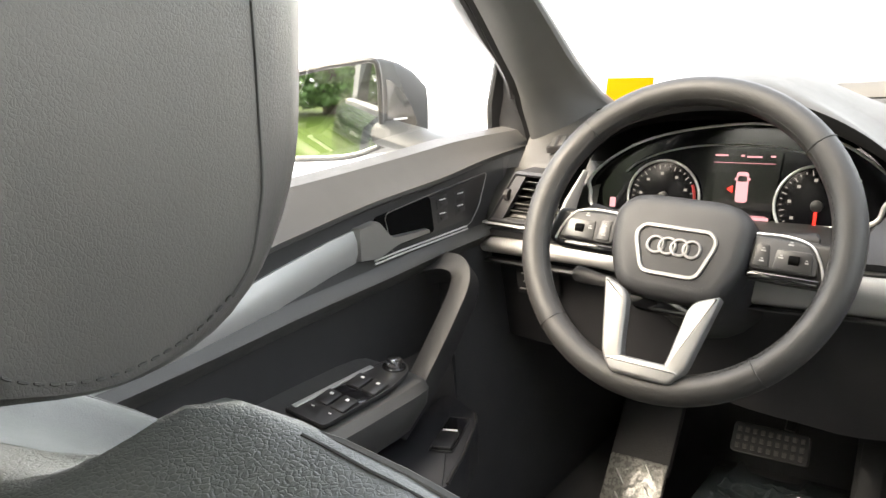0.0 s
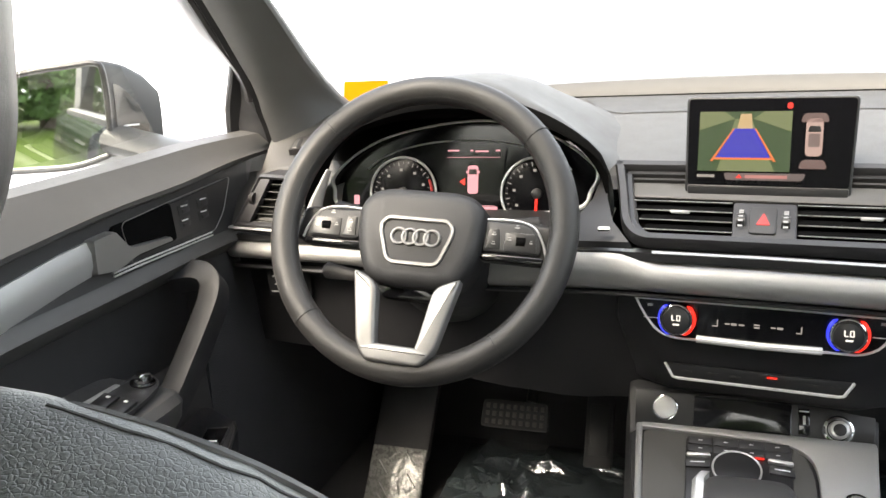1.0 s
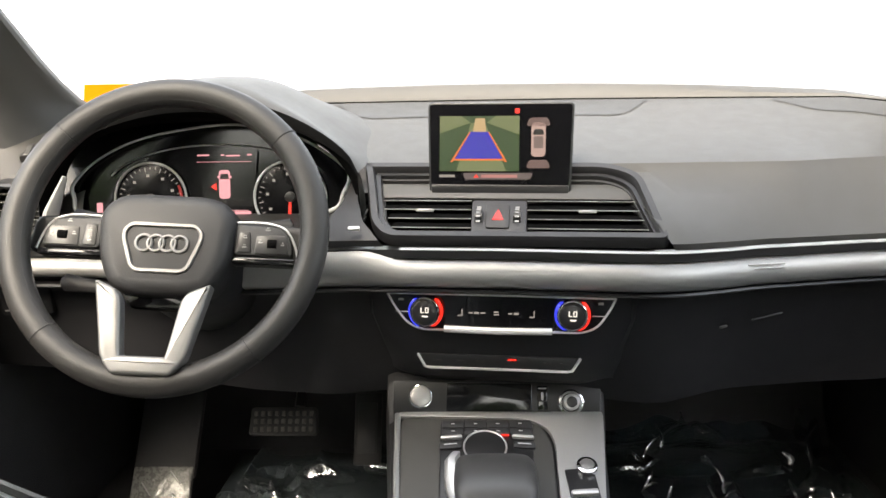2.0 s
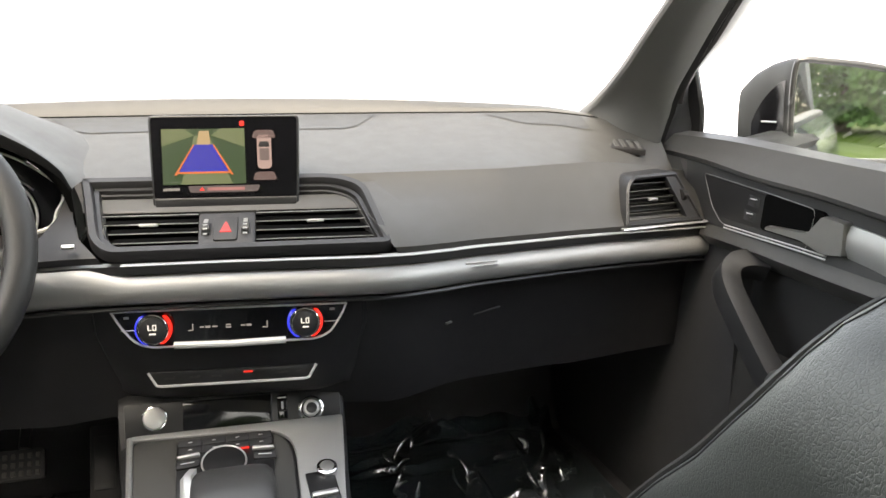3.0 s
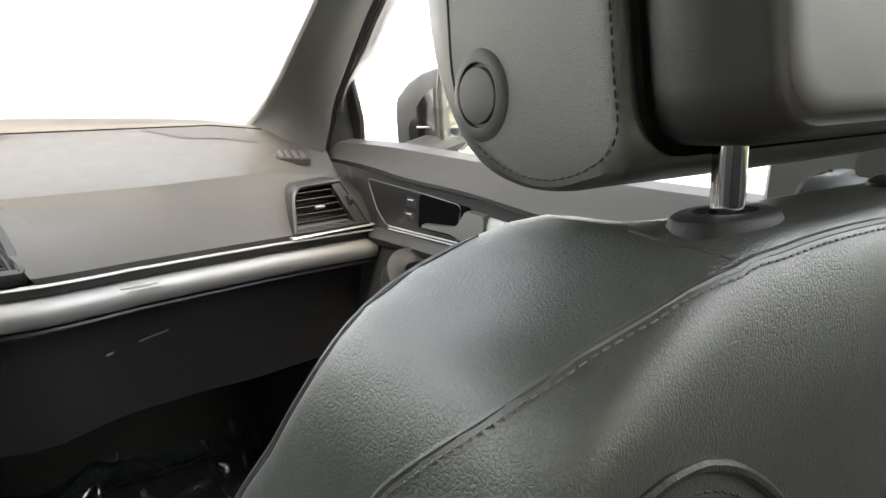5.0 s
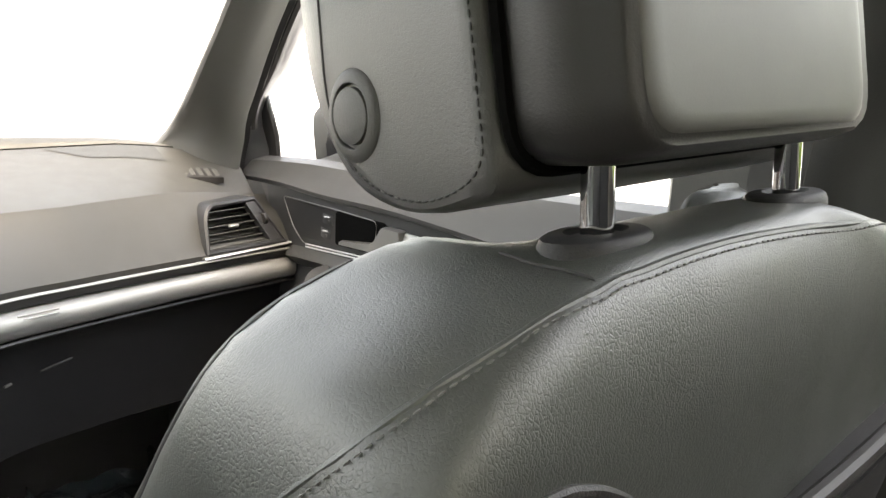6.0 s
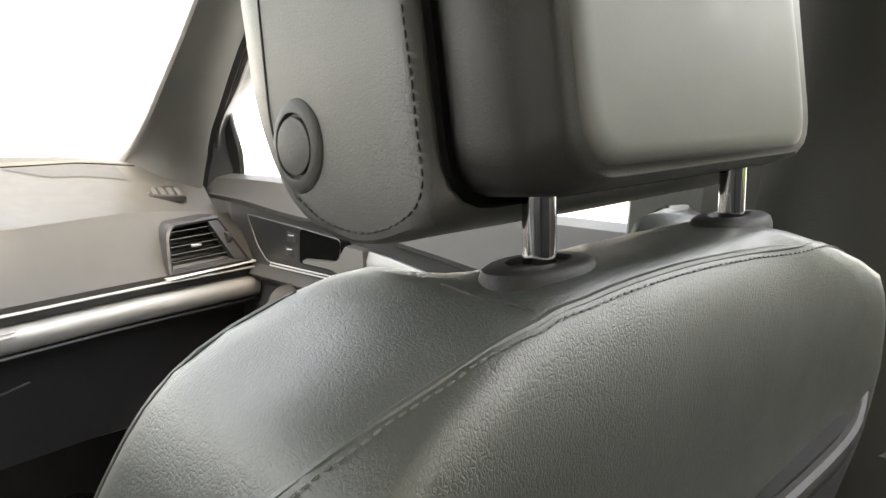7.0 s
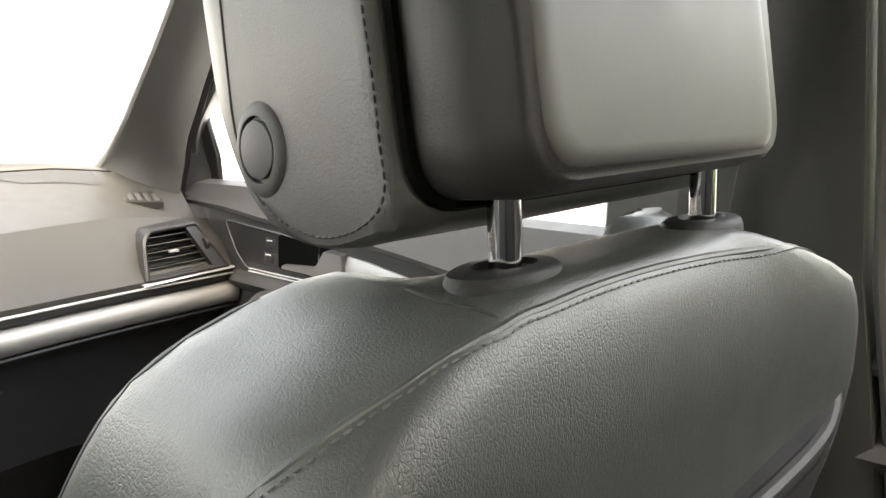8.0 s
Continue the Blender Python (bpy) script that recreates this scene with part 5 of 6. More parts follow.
# ---- footwells ----
def crumple(name, x0, x1, y0, y1, zf, mat, seed, amp=0.012, label="", n=170, folds=26, pleats=26, wide=(0.003, 0.009), tall=(0.015, 0.06)):
    """Smooth plastic sheet with gentle swells and some sharp creases."""
    rnd = random.Random(int(seed * 10))
    lines = []
    for k in range(folds):
        a = Vector((rnd.uniform(x0, x1), rnd.uniform(y0 + 0.3 * (y1 - y0), y1)))
        for s in range(rnd.choice((1, 2, 2))):
            d = radians(rnd.choice((rnd.uniform(-35, 35), rnd.uniform(-40, 40), rnd.uniform(60, 120))))
            b = a + Vector((math.cos(d), math.sin(d))) * rnd.uniform(0.04, 0.13)
            lines.append((a, b, rnd.uniform(0.007, 0.013), rnd.uniform(0.012, 0.022)))
            a = b
    bm = bmesh.new()
    g = [[None] * (n + 1) for _ in range(n + 1)]
    for i in range(n + 1):
        for j in range(n + 1):
            x, y = x0 + (x1 - x0) * i / n, y0 + (y1 - y0) * j / n
            h = amp * (1.0 + 0.8 * noise.noise(Vector((x * 6 + seed, y * 5, seed))) + 0.5 * noise.noise(Vector((x * 15, y * 9 + seed, seed))))
            q = Vector((x, y))
            for a, b, w, t in lines:
                if abs(x - a.x) > 0.16 or abs(y - a.y) > 0.16:
                    continue
                ab = b - a
                f = max(0.0, min(1.0, (q - a).dot(ab) / ab.length_squared))
                dd = (q - (a + ab * f)).length
                if dd < w * 1.6:
                    h += t * (1 - dd / (w * 1.6)) ** 1.3 * math.sin(math.pi * (0.12 + 0.76 * f))
            g[i][j] = bm.verts.new((x, y, zf(x, y) + h))
    for i in range(n):
        for j in range(n):
            bm.faces.new((g[i][j], g[i + 1][j], g[i + 1][j + 1], g[i][j + 1]))
    film = tagged(part(name, bm, mat, angle=180), label, "floor cover", kind="")
    for k in range(pleats):   # standing folds of the film, some of them forked
        x, y = rnd.uniform(x0 + 0.04, x1 - 0.04), rnd.uniform(y1 - 0.42, y1 - 0.06)
        p = Vector((x, y, zf(x, y) + amp * 0.7))
        for fork in range(rnd.choice((1, 1, 2))):
            w, h = rnd.uniform(*wide), rnd.uniform(*tall)
            q = p + Vector((rnd.uniform(-0.035, 0.035), h * rnd.uniform(0.3, 0.9), h))
            bow = Vector((rnd.uniform(-0.012, 0.012), 0, rnd.uniform(0.0, 0.008)))
            line = [p.lerp(q, i / 8) + bow * math.sin(math.pi * i / 8) for i in range(9)]
            part("pleat", tube(line, [w * (0.15 + 0.85 * math.sin(math.pi * (0.06 + 0.88 * i / 8))) for i in range(9)], 8, False, None, 0.55), mat, film)
    return film


def toe(x, y):
    return FLOOR_Z + 0.001 + max(0.0, y - 1.50) ** 1.2 * 1.5


crumple("floor_film", 0.185, 0.70, 0.85, 1.55, toe, M_FILM, 3.0, 0.012, "crumpled clear plastic film over the passenger floor", folds=16, pleats=15, wide=(0.003, 0.010), tall=(0.012, 0.050))
crumple("floor_film", -0.50, -0.165, 0.80, 1.47, toe, M_FILM, 8.0, 0.009, "crumpled clear plastic film over the driver's mat", pleats=16, wide=(0.003, 0.008), tall=(0.006, 0.022))
for x0, x1 in ((-0.72, -0.16), (0.16, 0.72)):
    bm = loft([[(x0, y, z), (x1, y, z), (x1, y + 0.02, z - 0.03), (x0, y + 0.02, z - 0.03)] for y, z in ((1.50, FLOOR_Z - 0.012), (1.55, FLOOR_Z + 0.06), (1.61, FLOOR_Z + 0.26))])
    tagged(part("toe_board", bm, M_CARPET), "black carpeted toe board", "carpet", kind="structure")
rest = tagged(empty("footrest", (-0.58, 1.3, FLOOR_Z)), "grey footrest with film-covered metal plate", "footrest")
FR = Matrix.Translation((-0.578, 1.285, 0.545)) @ pose(0, 0, 0, 52)
part("pad", box((0.112, 0.16, 0.02), FR @ pose(0, 0.02, -0.01), 0.006), M_RUBBER, rest)
M_PLATE = material("film_on_plate", (0.20, 0.20, 0.19), 0.28, metal=0.3, vary=0.35, vary_scale=25, grain=0.3, grain_scale=45, rough_vary=0.12)
part("plate", box((0.108, 0.19, 0.012), FR @ pose(0.0, -0.135, -0.004), 0.004), M_PLATE, rest, "metal plate under crinkled film")
for k in range(9):
    rnd = random.Random(k)
    part("rib", box((0.030, 0.0025, 0.004), FR @ pose(rnd.uniform(-0.035, 0.035), -0.06 - 0.02 * k, 0.003, 0, 0, -50), 0.001, 1), M_ALU, rest)
brake = tagged(empty("brake_pedal", (-0.365, 1.3, 0.59)), "wide ribbed rubber brake pedal", "pedal")
BM2 = Matrix.Translation((-0.365, 1.30, 0.578)) @ pose(0, 0, 0, 56)
part("pad", slab(rounded([(-0.062, -0.024), (0.062, -0.024), (0.060, 0.026), (-0.060, 0.026)], 0.008), 0.012, BM2, 0.003), M_RUBBER, brake)
bm = bmesh.new()
for k in range(9):
    for r in range(3):
        box((0.007, 0.009, 0.003), BM2 @ pose(-0.050 + 0.0125 * k, -0.014 + 0.014 * r, 0.013), 0.001, 1, bm)
part("studs", bm, M_TREAD, brake, "grey worn studs")
part("arm", tube([(-0.34, 1.32, 0.60), (-0.33, 1.40, 0.72), (-0.33, 1.42, 0.80)], 0.010, 8), M_SATIN, brake)
acc = tagged(empty("accelerator_pedal", (-0.215, 1.3, 0.55)), "narrow black accelerator pedal", "pedal")
part("pad", box((0.05, 0.13, 0.014), Matrix.Translation((-0.215, 1.31, 0.56)) @ pose(0, 0, 0, 58), 0.005), M_RUBBER, acc)
part("rib", box((0.034, 0.09, 0.004), Matrix.Translation((-0.215, 1.302, 0.566)) @ pose(0, 0, 0, 58), 0.001), M_HARD, acc)
# light switch block beside the column
ls = tagged(empty("light_switch", (-0.66, 0.99, 0.90)), "black light switch block with white symbols", "switch")
part("block", box((0.070, 0.012, 0.055), pose(-0.655, 1.034, 0.897, 8, 0, 8), 0.004), M_LOWER, ls)
bm = bmesh.new()
for x, z, w in ((-0.672, 0.914, 0.008), (-0.672, 0.903, 0.012), (-0.672, 0.890, 0.008), (-0.668, 0.878, 0.030)):
    box((w, 0.001, 0.0022), pose(x, 1.0265 + (0.897 - z) * 0.14 - (x + 0.655) * -0.14, z, 8, 0, 8), 0, 1, bm)
part("marks", bm, M_MARK, ls)
# yellow paper behind the windscreen
st = tagged(part("sticker", slab([(0, 0), (0.085, 0), (0.085, 0.055), (0, 0.055)], 0.001, Matrix.Translation((-0.655, 1.27, 1.131)) @ pose(0, 0, 0, 78, 0, -6)), M_YELLOW), "yellow paper sticker standing behind the windscreen", "sticker")


# ---- front doors ----
def door(side, name):
    """Inner side of a front door; side -1 is the driver's."""
    root = tagged(empty(name, (side * 0.78, 0.6, 0.45)), "closed front door with grey top, silver strip and dark pocket", "door", kind="structure")
    TAB = [(-0.05, 1.062, 0.990, 0.925), (0.20, 1.066, 0.998, 0.928), (0.45, 1.073, 1.015, 0.938), (0.60, 1.081, 1.035, 0.948), (0.75, 1.088, 1.053, 0.955), (0.90, 1.097, 1.064, 0.963), (1.02, 1.105, 1.078, 0.966), (1.14, 1.110, 1.086, 0.966), (1.25, 1.114, 1.090, 0.966)]

    TAB = [tuple(q) for q in smoothline([Vector(r) for r in TAB], 6)]

    def sec(y):
        s, c, l = interp(y, TAB)
        f = max(0.0, (y - 0.95) / 0.19)
        top = 0.034 * min(f, 1.45) ** 1.5
        return [(side * x, y, z) for x, z in ((0.82, s - 0.03), (0.812 - top, s), (0.795 - top, s + 0.007), (0.768 - top, s + 0.002), (0.752 - top, s - 0.014), (0.741 - 0.6 * top, (s - 0.014) * 0.55 + c * 0.45), (0.732 - 0.3 * top, (s - 0.014) * 0.2 + c * 0.8), (0.728 - 0.2 * top, c + 0.001), (0.730, c - 0.005), (0.741, c - 0.010), (0.744, (c + l) / 2), (0.736, l + 0.012), (0.728, l + 0.004), (0.724, l - 0.004), (0.735, l - 0.016), (0.770, l - 0.040), (0.775, 0.88), (0.772, 0.82), (0.75, 0.79), (0.742, 0.70), (0.745, 0.46))]
    part("panel", loft([sec(y) for y in xs(-0.05, 1.24, 60)], False), M_DOOR, root, "soft grey door panel", angle=30)
    # strip's dark colour carries the shade under the overhanging crease
    part("insert", loft([[(side * x, y, z) for x, z in ((0.7405, interp(y, TAB)[1] - 0.0105), (0.7428, (interp(y, TAB)[1] + interp(y, TAB)[2]) / 2), (0.7352, interp(y, TAB)[2] + 0.0125))] for y in xs(-0.05, 1.08, 40)], False), M_SOFT_DARK, root, "door insert coloured dark for the shade below the crease")
    part("door_skin", loft([[(side * x, y, z) for x, z in ((0.82, 1.07), (0.86, 1.04), (0.90, 0.9), (0.90, 0.5), (0.82, 0.45))] for y in (-0.05, 0.4, 0.8, 1.25)], False), M_BODY, root, "dark painted outer skin")
    part("pocket_lining", loft([[(side * x, y, z) for x, z in ((0.760, interp(y, TAB)[2] - 0.020), (0.768, 0.90), (0.764, 0.80))] for y in xs(0.1, 0.93, 12)], False), M_SOFT_DARK, root, "dark felt of the door pocket")

    def at(y, z, d=0.0):
        """A point on the middle panel, d towards the cabin."""
        s, c, l = interp(y, TAB)
        k = (z - l) / max(0.01, c - l)
        return Vector((side * (0.737 + 0.006 * math.sin(math.pi * min(1, max(0, k))) - d), y, z))

    def plate(nm, ol, d, mat, th=0.004, label="", parent=root):
        bm = bmesh.new()
        top = [bm.verts.new(at(y, z, d)) for y, z in ol]
        mid = [bm.verts.new(at(y, z, d - th * 0.4)) for y, z in band_out(ol, 0.0012)]
        low = [bm.verts.new(at(y, z, d - th)) for y, z in band_out(ol, 0.0012)]
        bm.faces.new(top)
        for a, b in ((top, mid), (mid, low)):
            for i in range(len(ol)):
                j = (i + 1) % len(ol)
                bm.faces.new((a[i], a[j], b[j], b[i]))
        return part(nm, bm, mat, parent, label)

    def band_out(ol, w):
        return [(q.x, q.y) for q in band(ol, -w)[1]]
    # gloss switch panel and handle bowl
    plate("switch_panel", rounded([(0.835, 1.034), (1.022, 1.053), (1.000, 1.010), (0.970, 0.986), (0.880, 0.982)], 0.008), 0.003, M_SATIN, label="black panel with lock keys")
    plate("handle_bowl", rounded([(0.757, 1.030), (0.876, 1.040), (0.884, 0.990), (0.775, 0.986)], 0.008), 0.0045, M_SLAT, label="dark bowl behind the door lever")
    lever_ol = rounded([(0.7165, 1.0235), (0.7540, 1.0270), (0.7800, 1.0010), (0.8600, 0.9975), (0.8610, 0.9930), (0.7900, 0.9905), (0.7500, 0.9800), (0.7165, 0.9840)], [0.002, 0.004, 0.010, 0.002, 0.002, 0.010, 0.006, 0.002], 4)
    plate("door_lever", lever_ol, 0.014, M_LEVER, 0.016, "silver inner door lever")
    for dz in (0.0, -0.0042):
        part("lever_chrome", tube([at(0.748, 0.977 + dz, 0.007), at(0.80, 0.979 + dz, 0.006), at(0.88, 0.981 + dz, 0.006), at(0.962, 0.983 + dz, 0.005)], 0.0012, 6), M_TRIM, root)
    for k, (y, z) in enumerate(((0.905, 1.028), (0.905, 1.008), (0.950, 1.030), (0.950, 1.012)) if side < 0 else ((0.900, 1.026), (0.908, 1.004))):
        part("lock_key", box((0.002, 0.026, 0.015), Matrix.Translation(at(y, z, 0.004)) @ pose(0, 0, 0, 8), 0.0006), M_HARD, root)
        part("key_mark", box((0.001, 0.014, 0.0014), Matrix.Translation(at(y, z + 0.004, 0.0055)), 0, 1), M_WHITE, root)
        part("key_mark", box((0.001, 0.005, 0.004), Matrix.Translation(at(y - 0.002, z - 0.003, 0.0055)), 0, 1), M_SHELL, root)
    edge = rounded([(0.775, 1.033), (0.870, 1.043), (1.024, 1.056), (1.003, 1.008), (0.972, 0.984), (0.880, 0.979), (0.790, 0.972)], 0.010, 4)
    part("panel_line", tube([at(y, z, 0.0045) for y, z in edge], 0.0007, 5, True), M_LEVER, root, "thin bright line round the lock panel")
    # silver band
    rings = []
    for y in xs(0.10, 0.716, 14):
        zt, zb = interp(y, [(0.10, 0.960, 0.925), (0.45, 0.975, 0.940), (0.57, 0.999, 0.956), (0.70, 1.022, 0.980), (0.735, 1.022, 0.982)])
        rings.append([at(y, zt, -0.01), at(y, zt, 0.004), at(y, zt * 0.7 + zb * 0.3, 0.010), at(y, zt * 0.3 + zb * 0.7, 0.010), at(y, zb, 0.004), at(y, zb, -0.01)])
    part("silver_band", loft(rings), M_SILVER, root, "satin silver door strip")
    # pull handle: a flat-sided grip bent at the top
    bend = [(side * x, y, z) for x, y, z in ((0.752, 0.878, 0.934), (0.738, 0.886, 0.937), (0.720, 0.893, 0.938), (0.705, 0.896, 0.934), (0.694, 0.893, 0.923), (0.689, 0.882, 0.908), (0.688, 0.862, 0.887), (0.688, 0.820, 0.848), (0.690, 0.770, 0.802), (0.698, 0.722, 0.762))]
    pts = smoothline(bend, 3)
    sec_ol = rounded([(-0.015, -0.017), (0.015, -0.018), (0.018, 0.015), (-0.013, 0.019)], 0.0025, 2)
    rings = []
    for k, p in enumerate(pts):
        t = (pts[min(k + 1, len(pts) - 1)] - pts[max(k - 1, 0)]).normalized()
        v = Vector((0, 0.72, -0.69))
        v = (v - t * v.dot(t)).normalized()
        w = v.cross(t) * -side
        rings.append([p + w * a + v * b for a, b in sec_ol])
    part("pull_handle", loft(rings), M_SOFT_DARK, root, "dark upright pull handle", angle=32)
    # arm rest with switches
    rings = []
    for y, w, z in ((0.10, 0.66, 0.825), (0.40, 0.652, 0.830), (0.62, 0.644, 0.8335), (0.70, 0.645, 0.8335), (0.735, 0.651, 0.831), (0.755, 0.662, 0.826), (0.767, 0.678, 0.818), (0.773, 0.70, 0.808)):
        rings.append([(side * x, y, zz) for x, zz in ((0.775, z + 0.012), (w + 0.04, z + 0.008), (w + 0.008, z + 0.002), (w, z - 0.008), (w + 0.004, z - 0.03), (w + 0.03, z - 0.07), (0.775, z - 0.09))])
    part("arm_rest", loft(rings), M_DOOR, root, "padded grey arm rest")
    if side < 0:
        sm = Matrix.Translation((-0.684, 0.655, 0.8445)) @ pose(0, 0, 0, 0.5, 8, 0)
        ol = rounded([(-0.034, -0.095), (0.026, -0.095), (0.026, 0.020), (0.012, 0.080), (-0.026, 0.096)], [0.004, 0.008, 0.02, 0.03, 0.012])
        sp = part("window_switches", slab(ol, 0.004, sm, 0.001), M_SATIN, root, "black window switch panel")
        part("switch_frame", frame_slab(ol, 0.0020, 0.0052, sm), M_HARD, sp)
        part("panel_strip", box((0.007, 0.135, 0.0022), sm @ pose(-0.0285, -0.018, 0.0045), 0.0008), M_ALU, sp, "satin silver strip along the switch panel")
        part("switch_recess", box((0.046, 0.024, 0.0012), sm @ pose(0.0, -0.019, 0.0042), 0.0005), M_GLOSS, sp)
        for k in range(2):
            for r in range(2):
                key = sm @ pose(-0.012 + 0.024 * r, -0.047 + 0.054 * k, 0.006, 8)
                part("switch", box((0.021, 0.027, 0.005), key, 0.002), M_SATIN, sp)
                part("switch_mark", box((0.0045, 0.0036, 0.0005), key @ pose(0, 0.006, 0.0027), 0, 1), M_WHITE, sp)
        for r in range(2):
            part("switch_mark", box((0.0040, 0.0016, 0.0005), sm @ pose(-0.014 + 0.026 * r, -0.070, 0.0045), 0, 1), M_WHITE, sp)
        part("knob_collar", disc(0.0150, 0.003, sm @ pose(-0.008, 0.068, 0.003), 0.001, 24), M_GLOSS, sp)
        part("mirror_knob", disc(0.0100, 0.014, sm @ pose(-0.008, 0.068, 0.004), 0.004, 24), M_CHROME, sp, "chrome mirror adjuster")
        # lower pocket lid with a release switch
        top = [(-0.695, 0.665), (-0.712, 0.765), (-0.734, 0.880), (-0.720, 0.890), (-0.660, 0.858), (-0.644, 0.838), (-0.604, 0.750), (-0.576, 0.665)]
        lid = part("pocket_lid", slab(rounded(top, 0.010), 0.06, Matrix.Translation((0, 0, 0.685)), 0.006), M_LOWER, root, "dark lower panel with release switch")
        part("pocket_rim", tube([Vector(q) for q in ((-0.581, 0.675, 0.7435), (-0.606, 0.748, 0.7435), (-0.644, 0.834, 0.7435), (-0.658, 0.852, 0.743))], 0.0022, 8), M_SATIN, lid)
        part("pocket_bracket", box((0.10, 0.16, 0.05), Matrix.Translation((-0.738, 0.77, 0.700)), 0.006), M_LOWER, lid)
        rm = Matrix.Translation((-0.648, 0.778, 0.746)) @ pose(0, 0, 0, 0, 0, 20)
        part("release_switch", frame_slab(rounded([(-0.016, -0.050), (0.016, -0.050), (0.016, 0.050), (-0.016, 0.050)], 0.004), 0.002, 0.002, rm), M_SATIN, lid)
        part("switch_well", box((0.027, 0.095, 0.0014), rm @ pose(0, 0, 0.0004), 0), M_GLOSS, lid, "black release switch")
        part("release_key", box((0.026, 0.046, 0.006), rm @ pose(0, -0.024, 0.003), 0.002), M_SATIN, lid)
        part("release_mark", box((0.020, 0.004, 0.001), rm @ pose(0, 0.001, 0.0055), 0, 1), M_WHITE, lid)
    return root


door(-1, "door_1")
door(1, "door_2")


def side_mirror(side, cx, cy, turn):
    """Door mirror turned towards the driver: its glass faces inward by turn degrees."""
    root = tagged(empty("side_mirror", (side * 0.92, 1.05, 1.06)), "grey and gloss black door mirror reflecting trees", "door mirror", "door mirrors")
    m = Matrix.Translation((cx, cy, 1.146)) @ pose(0, 0, 0, 90, 0, -side * turn)
    # outline in the glass plane: x outward (mirrored by side), y up; the top falls away outwards
    ol = smoothline([(-0.060, 0.0835, 0), (-0.020, 0.081, 0), (0.040, 0.074, 0), (0.105, 0.059, 0), (0.150, 0.032, 0), (0.163, -0.010, 0), (0.155, -0.055, 0), (0.115, -0.076, 0), (0.040, -0.078, 0), (-0.010, -0.075, 0), (-0.050, -0.064, 0), (-0.066, -0.052, 0), (-0.0705, 0.010, 0), (-0.0695, 0.066, 0)], 4, True)
    mid = 0.04
    ol = [(side * q.x, q.y) for q in ol]
    part("glass", slab([(side * mid + (x - side * mid) * 0.955, y * 0.95) for x, y in ol], 0.002, m @ pose(0, 0, -0.004)), M_MIRROR, root, "silvered mirror glass")

    def shell(rows):
        rings = []
        for z, k, dx, dy in rows:
            rings.append([m @ Vector((side * (mid + dx) + (x - side * mid) * k, y * k + dy, z)) for x, y in ol])
        return rings
    rows = ((0.004, 0.965, 0, 0), (0.006, 1.0, 0, 0), (0.002, 1.03, 0, 0), (-0.02, 1.04, -0.004, 0.0), (-0.05, 1.00, -0.024, -0.003), (-0.08, 0.90, -0.052, -0.010), (-0.105, 0.74, -0.084, -0.022), (-0.120, 0.54, -0.102, -0.032), (-0.128, 0.30, -0.110, -0.040), (-0.130, 0.10, -0.113, -0.044))
    bm = loft(shell(rows), True, False)
    bm.faces.new([v for v in bm.verts][-len(ol):])
    part("housing", bm, M_CAP, root, "grey painted mirror housing")
    inner = sorted((y, x * side) for x, y in ol if x * side < -0.03)

    def flank(y, z):
        """A place on the inner flank of the housing at height y and depth z."""
        k, dx, dy = interp(-z, [(-r[0],) + r[1:] for r in rows[2:]])
        x = interp((y - dy) / k, inner)[0]
        return m @ Vector((side * (mid + (x - mid) * k + dx - 0.0016), y, z))
    part("lamp_window", loft([[flank(y0 + (y1 - y0) * i / 6, z) for i in range(7)] for z, y0, y1 in ((-0.010, -0.040, 0.052), (-0.025, -0.042, 0.048), (-0.040, -0.043, 0.036), (-0.055, -0.044, 0.020), (-0.068, -0.045, 0.000), (-0.076, -0.045, -0.018))], False), M_GLOSS, root, "gloss black inset on the inner flank")
    part("lamp_strip", tube([flank(-0.016, z) for z in (-0.026, -0.040, -0.056)], 0.0018, 6), M_ALU, root, "thin bright lamp strip")
    part("rim", tube([m @ Vector((x, y, 0.004)) for x, y in ol], 0.005, 8, True), M_SATIN, root)
    part("foot", loft([[(side * x, y + d * math.cos(a), z + h * math.sin(a)) for a in [2 * math.pi * k / 14 for k in range(14)]] for x, y, z, h, d in ((0.80, 1.06, 1.078, 0.022, 0.055), (0.85, 1.06, 1.086, 0.021, 0.055), (0.90, 1.062, 1.096, 0.022, 0.050), (0.96, 1.062, 1.108, 0.024, 0.045))]), M_CAP, root, "painted mirror foot")
    return root


side_mirror(-1, -1.018, 1.014, 23.5)
side_mirror(1, 0.960, 1.006, 22)

# ---- front seats ----
from mathutils.bvhtree import BVHTree


BACK = [  # z, rear y, front edge y, rear half width, edge half width
    (0.60, 0.165, 0.440, 0.200, 0.200), (0.75, 0.125, 0.395, 0.202, 0.200), (0.85, 0.098, 0.349, 0.200, 0.198), (0.90, 0.083, 0.320, 0.199, 0.197), (0.94, 0.066, 0.291, 0.198, 0.1965), (0.973, 0.054, 0.262, 0.196, 0.195), (1.0, 0.047, 0.236, 0.195, 0.195), (1.028, 0.041, 0.205, 0.193, 0.1943), (1.05, 0.038, 0.186, 0.189, 0.193), (1.064, 0.0365, 0.174, 0.185, 0.191),
    (1.08, 0.036, 0.163, 0.178, 0.1865), (1.095, 0.037, 0.155, 0.166, 0.1785), (1.105, 0.039, 0.1503, 0.152, 0.168), (1.115, 0.041, 0.1465, 0.134, 0.1475), (1.124, 0.046, 0.1437, 0.106, 0.117), (1.130, 0.052, 0.125, 0.080, 0.090)]


